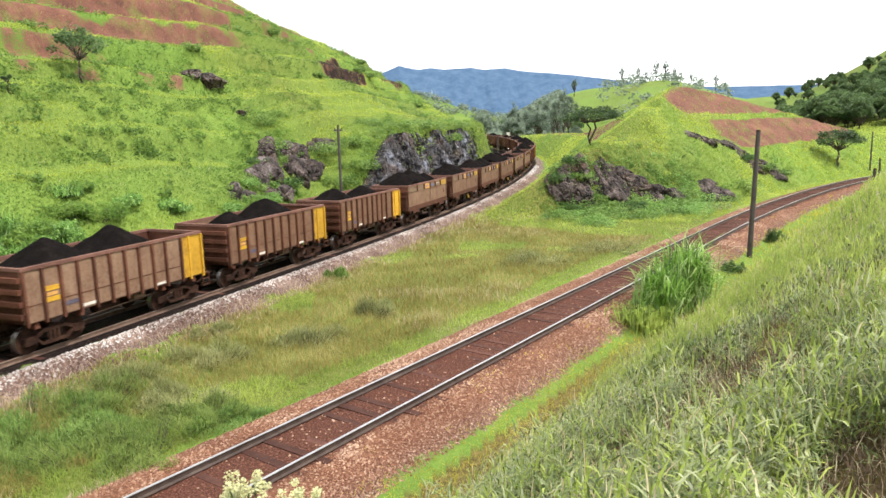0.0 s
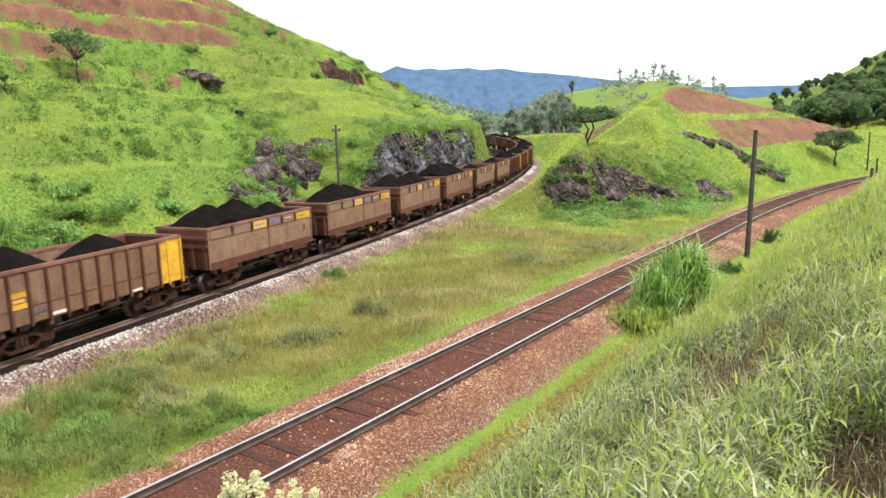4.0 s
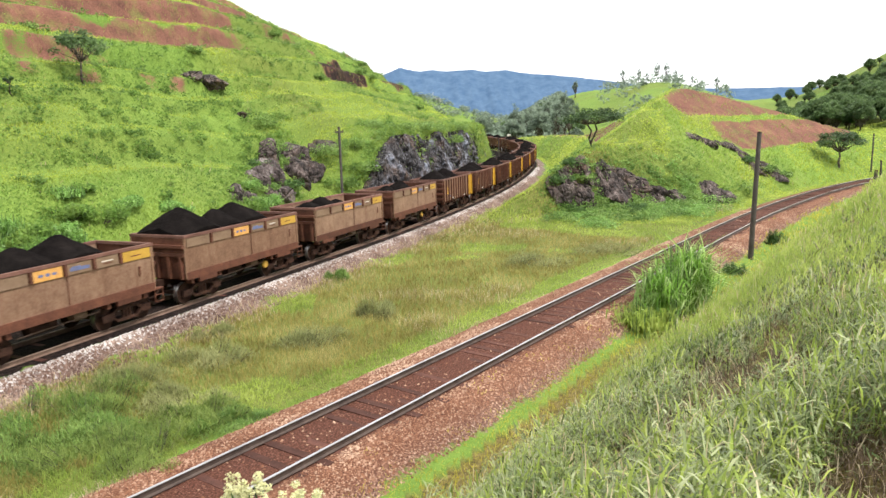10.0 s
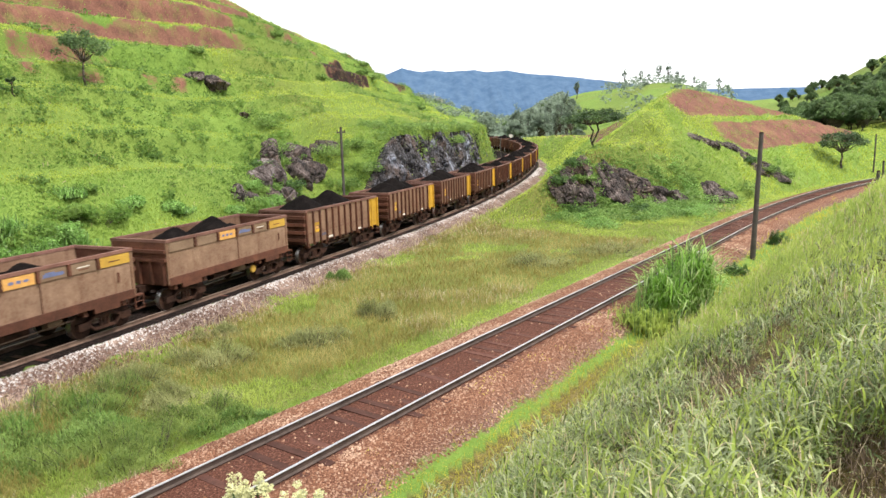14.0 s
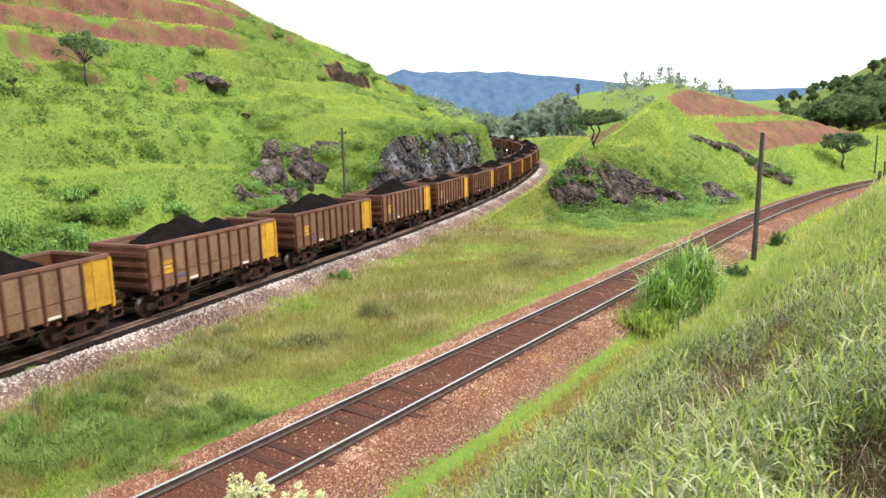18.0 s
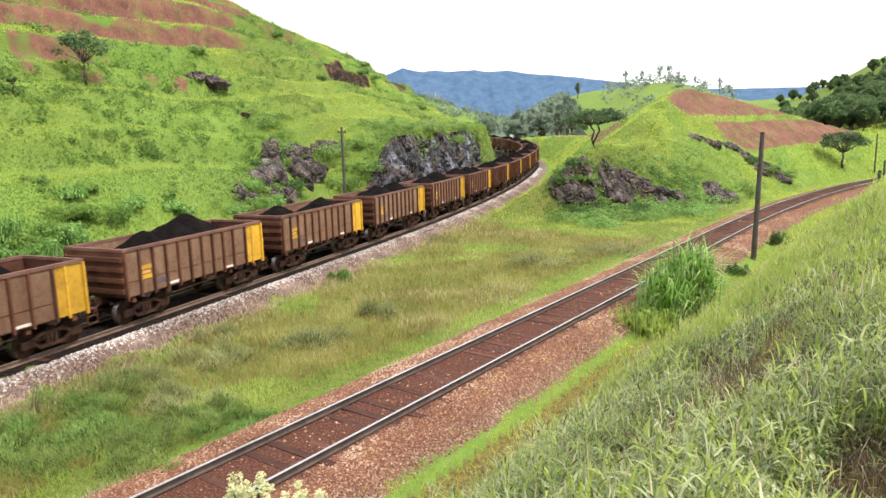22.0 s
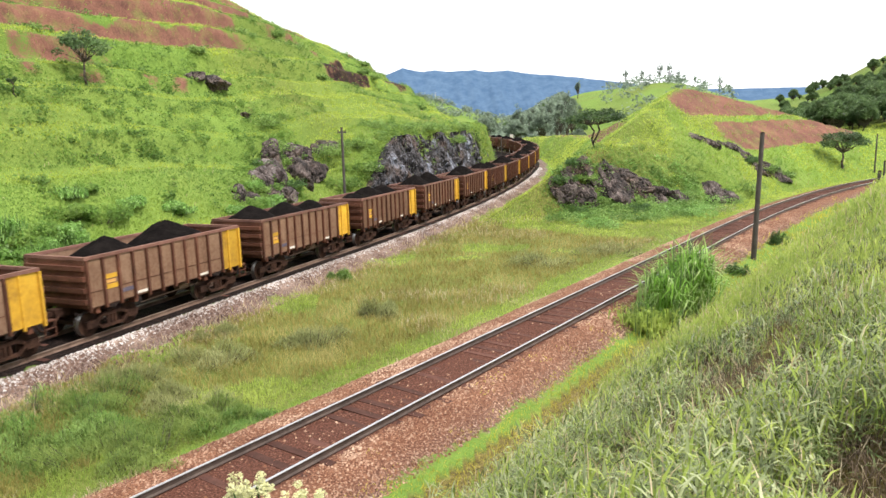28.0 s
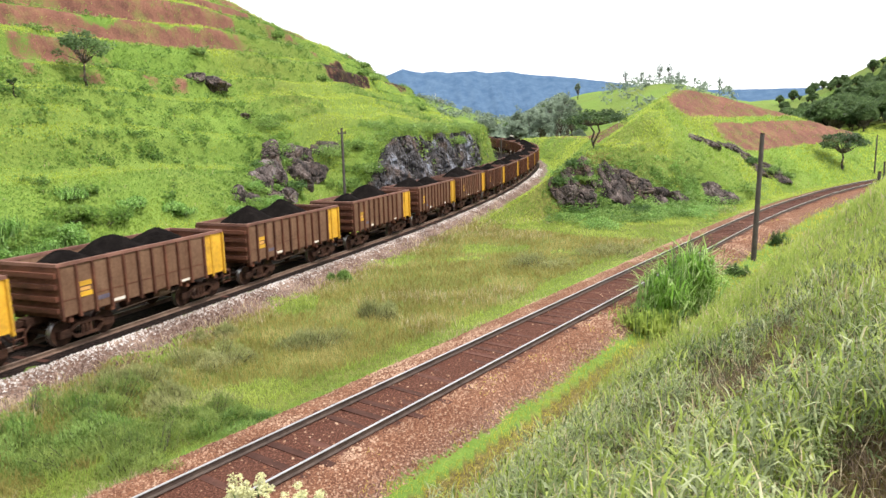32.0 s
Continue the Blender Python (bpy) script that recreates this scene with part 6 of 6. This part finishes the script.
def build_board(x, y, tall):
    b = tagged(new("track_sign"), "small white square board on a thin post beyond the bend", "sign")
    b.matrix_basis = pose(x, y, float(height(x, y)[0]))
    part("post", Solid().tube((0, 0, -0.3), (0, 0, tall), 0.05, 0.045, 8).mesh("post", POLE), b)
    part("board", Solid().box(-0.35, 0.35, -0.09, -0.055, tall - 0.75, tall).mesh("board", WHITE), b, "white painted board")


build_board(14.9, 154.3, 5.3 - float(height(14.9, 154.3)[0]))


def build_mountains():
    """The blue range that closes the valley, its haze painted in and glowing."""
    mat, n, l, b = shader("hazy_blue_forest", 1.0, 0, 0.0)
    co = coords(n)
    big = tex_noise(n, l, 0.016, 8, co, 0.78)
    # distance haze put into the blue base colour and the emission
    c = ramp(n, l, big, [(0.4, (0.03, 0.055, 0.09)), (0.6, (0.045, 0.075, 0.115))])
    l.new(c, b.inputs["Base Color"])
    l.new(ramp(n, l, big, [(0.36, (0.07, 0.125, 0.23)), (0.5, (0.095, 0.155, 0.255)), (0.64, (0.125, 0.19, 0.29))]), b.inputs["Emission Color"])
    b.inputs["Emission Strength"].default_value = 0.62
    az = np.concatenate([np.linspace(-60, -12, 60)[:-1], np.linspace(-12, 24, 420), np.linspace(24, 75, 60)[1:]])
    rows = np.linspace(0, 1, 30)
    A, Q = np.meshgrid(az, rows, indexing="ij")
    elev = np.interp(A, [-60, -9.84, -6.24, -4.64, -3.86, -3.13, -2.51, -1.47, -0.52, 0.56, 1.7, 2.6, 3.73, 5.3, 6.42, 8.2, 10.41, 12.59, 15.59, 18.5, 75],
                     [1.1, 2.82, 3.63, 4.3, 4.59, 4.88, 4.7, 4.54, 4.65, 4.49, 4.55, 4.61, 4.4, 4.48, 4.23, 4.04, 3.78, 3.48, 2.98, 2.52, 1.1])
    elev = elev + 0.1 * fbm(A, A * 0, 1.1, 4, 95)
    R = 4300 - 700 * (1 - Q) - 220 * np.abs(fbm(A + 1.5 * Q, Q * 1.2, 1.3, 4, 96)) * (1 - Q) ** 0.6
    Z = 6.84 + np.tan(np.radians(elev)) * 4300 * Q ** 0.9 - 60 * (1 - Q)
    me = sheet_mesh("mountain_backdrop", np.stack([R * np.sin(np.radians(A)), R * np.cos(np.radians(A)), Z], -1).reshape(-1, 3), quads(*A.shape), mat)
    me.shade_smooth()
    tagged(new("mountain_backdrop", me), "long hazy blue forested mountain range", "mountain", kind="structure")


build_mountains()


def build_far_house(bearing, away):
    """A white house and its mast on the pale hill across the valley."""
    x, y = away * math.sin(radians(bearing)), away * math.cos(radians(bearing))
    z = float(height(x, y)[0])
    h = tagged(new("house"), "small white house on the far pale hill", "house")
    h.matrix_basis = pose(x, y, z)
    part("wall", Solid().box(-4, 4, -3, 3, -1, 3.6).mesh("wall", WHITE), h, "white rendered wall")
    part("roof", Solid().add([(-4.4, -3.4, 3.6), (4.4, -3.4, 3.6), (4.4, 3.4, 3.6), (-4.4, 3.4, 3.6), (-4.4, 0, 5.2), (4.4, 0, 5.2)],
                             [(3, 2, 1, 0), (0, 1, 5, 4), (2, 3, 4, 5), (1, 2, 5), (3, 0, 4)]).mesh("roof", TAN), h, "pale tiled roof")
    m = tagged(new("mast"), "thin pale mast beside the far house", "mast")
    m.matrix_basis = pose(x - 8, y, z)
    part("shaft", Solid().tube((0, 0, -1), (0, 0, 15), 0.5, 0.3, 8).mesh("shaft", WHITE), m)


build_far_house(-0.15, 1100)
flower_plant(-1.45, 4.7, 1.97, 1)
flower_plant(-1.11, 4.7, 1.46, 2)


# ---- loose stones of the ballast ----
STONE_RED = foliage("red_dusted_stones", (0.08, 0.032, 0.018), (0.21, 0.098, 0.056), (0.5, 0.36, 0.26), 0.9, 0.0)
STONE_PALE = foliage("pale_ballast_stones", (0.12, 0.09, 0.08), (0.36, 0.33, 0.31), (0.62, 0.6, 0.58), 0.9, 0.0)
STONE_BROWN = foliage("brown_ballast_stones", (0.045, 0.025, 0.018), (0.13, 0.075, 0.055), (0.34, 0.25, 0.2), 0.9, 0.0)


def stones(line, back, s0, s1, off, count, size, mat, label, seed):
    """Angular stones lying on the ground beside or between the rails."""
    rng = np.random.default_rng(seed)
    s = s0 + (s1 - s0) * rng.random(count) ** 1.6
    o = off(rng, count)
    P = np.array([on_line(line, back, a, b)[:2] for a, b in zip(s, o)])
    z = height(P[:, 0], P[:, 1])
    c = np.column_stack([P, z + size * 0.15])
    shape = np.array([[1, 0, -0.2], [0, 1, -0.3], [-1, 0.1, -0.2], [0, -1, -0.3], [0.1, 0, 0.75]])
    V = shape[None] * rng.uniform(0.5, 1.2, (count, 5, 3)) * size * rng.uniform(0.6, 1.3, count)[:, None, None]
    a = rng.uniform(0, 2 * math.pi, count)
    ca, sa = np.cos(a)[:, None], np.sin(a)[:, None]
    V = np.stack([V[..., 0] * ca - V[..., 1] * sa, V[..., 0] * sa + V[..., 1] * ca, V[..., 2]], -1) + c[:, None]
    T = np.array([[0, 1, 4], [1, 2, 4], [2, 3, 4], [3, 0, 4]])[None] + 5 * np.arange(count)[:, None, None]
    tagged(new("ballast_stones", tri_mesh("ballast_stones", V, T, mat)), label, "stones", kind="stuff")


stones(NEAR_LINE, NEAR_BACK, 4, 60, lambda g, n: np.where(g.random(n) < 0.025, g.uniform(-0.75, 0.75, n), np.sign(g.random(n) - 0.5) * g.uniform(0.95, 2.6, n)), 24000, 0.04, STONE_RED, "red-dusted loose ballast stones on the near line", 1)
stones(ORE_LINE, S_BACK, -12, 95, lambda g, n: 1.55 + np.abs(g.normal(0, 0.32, n)), 9000, 0.06, STONE_PALE, "white and grey loose stones beside the ore line", 2)
stones(ORE_LINE, S_BACK, -12, 80, lambda g, n: g.uniform(1.6, 3.4, n), 20000, 0.06, STONE_BROWN, "brown loose stones on the ore line's shoulder", 3)


motions()
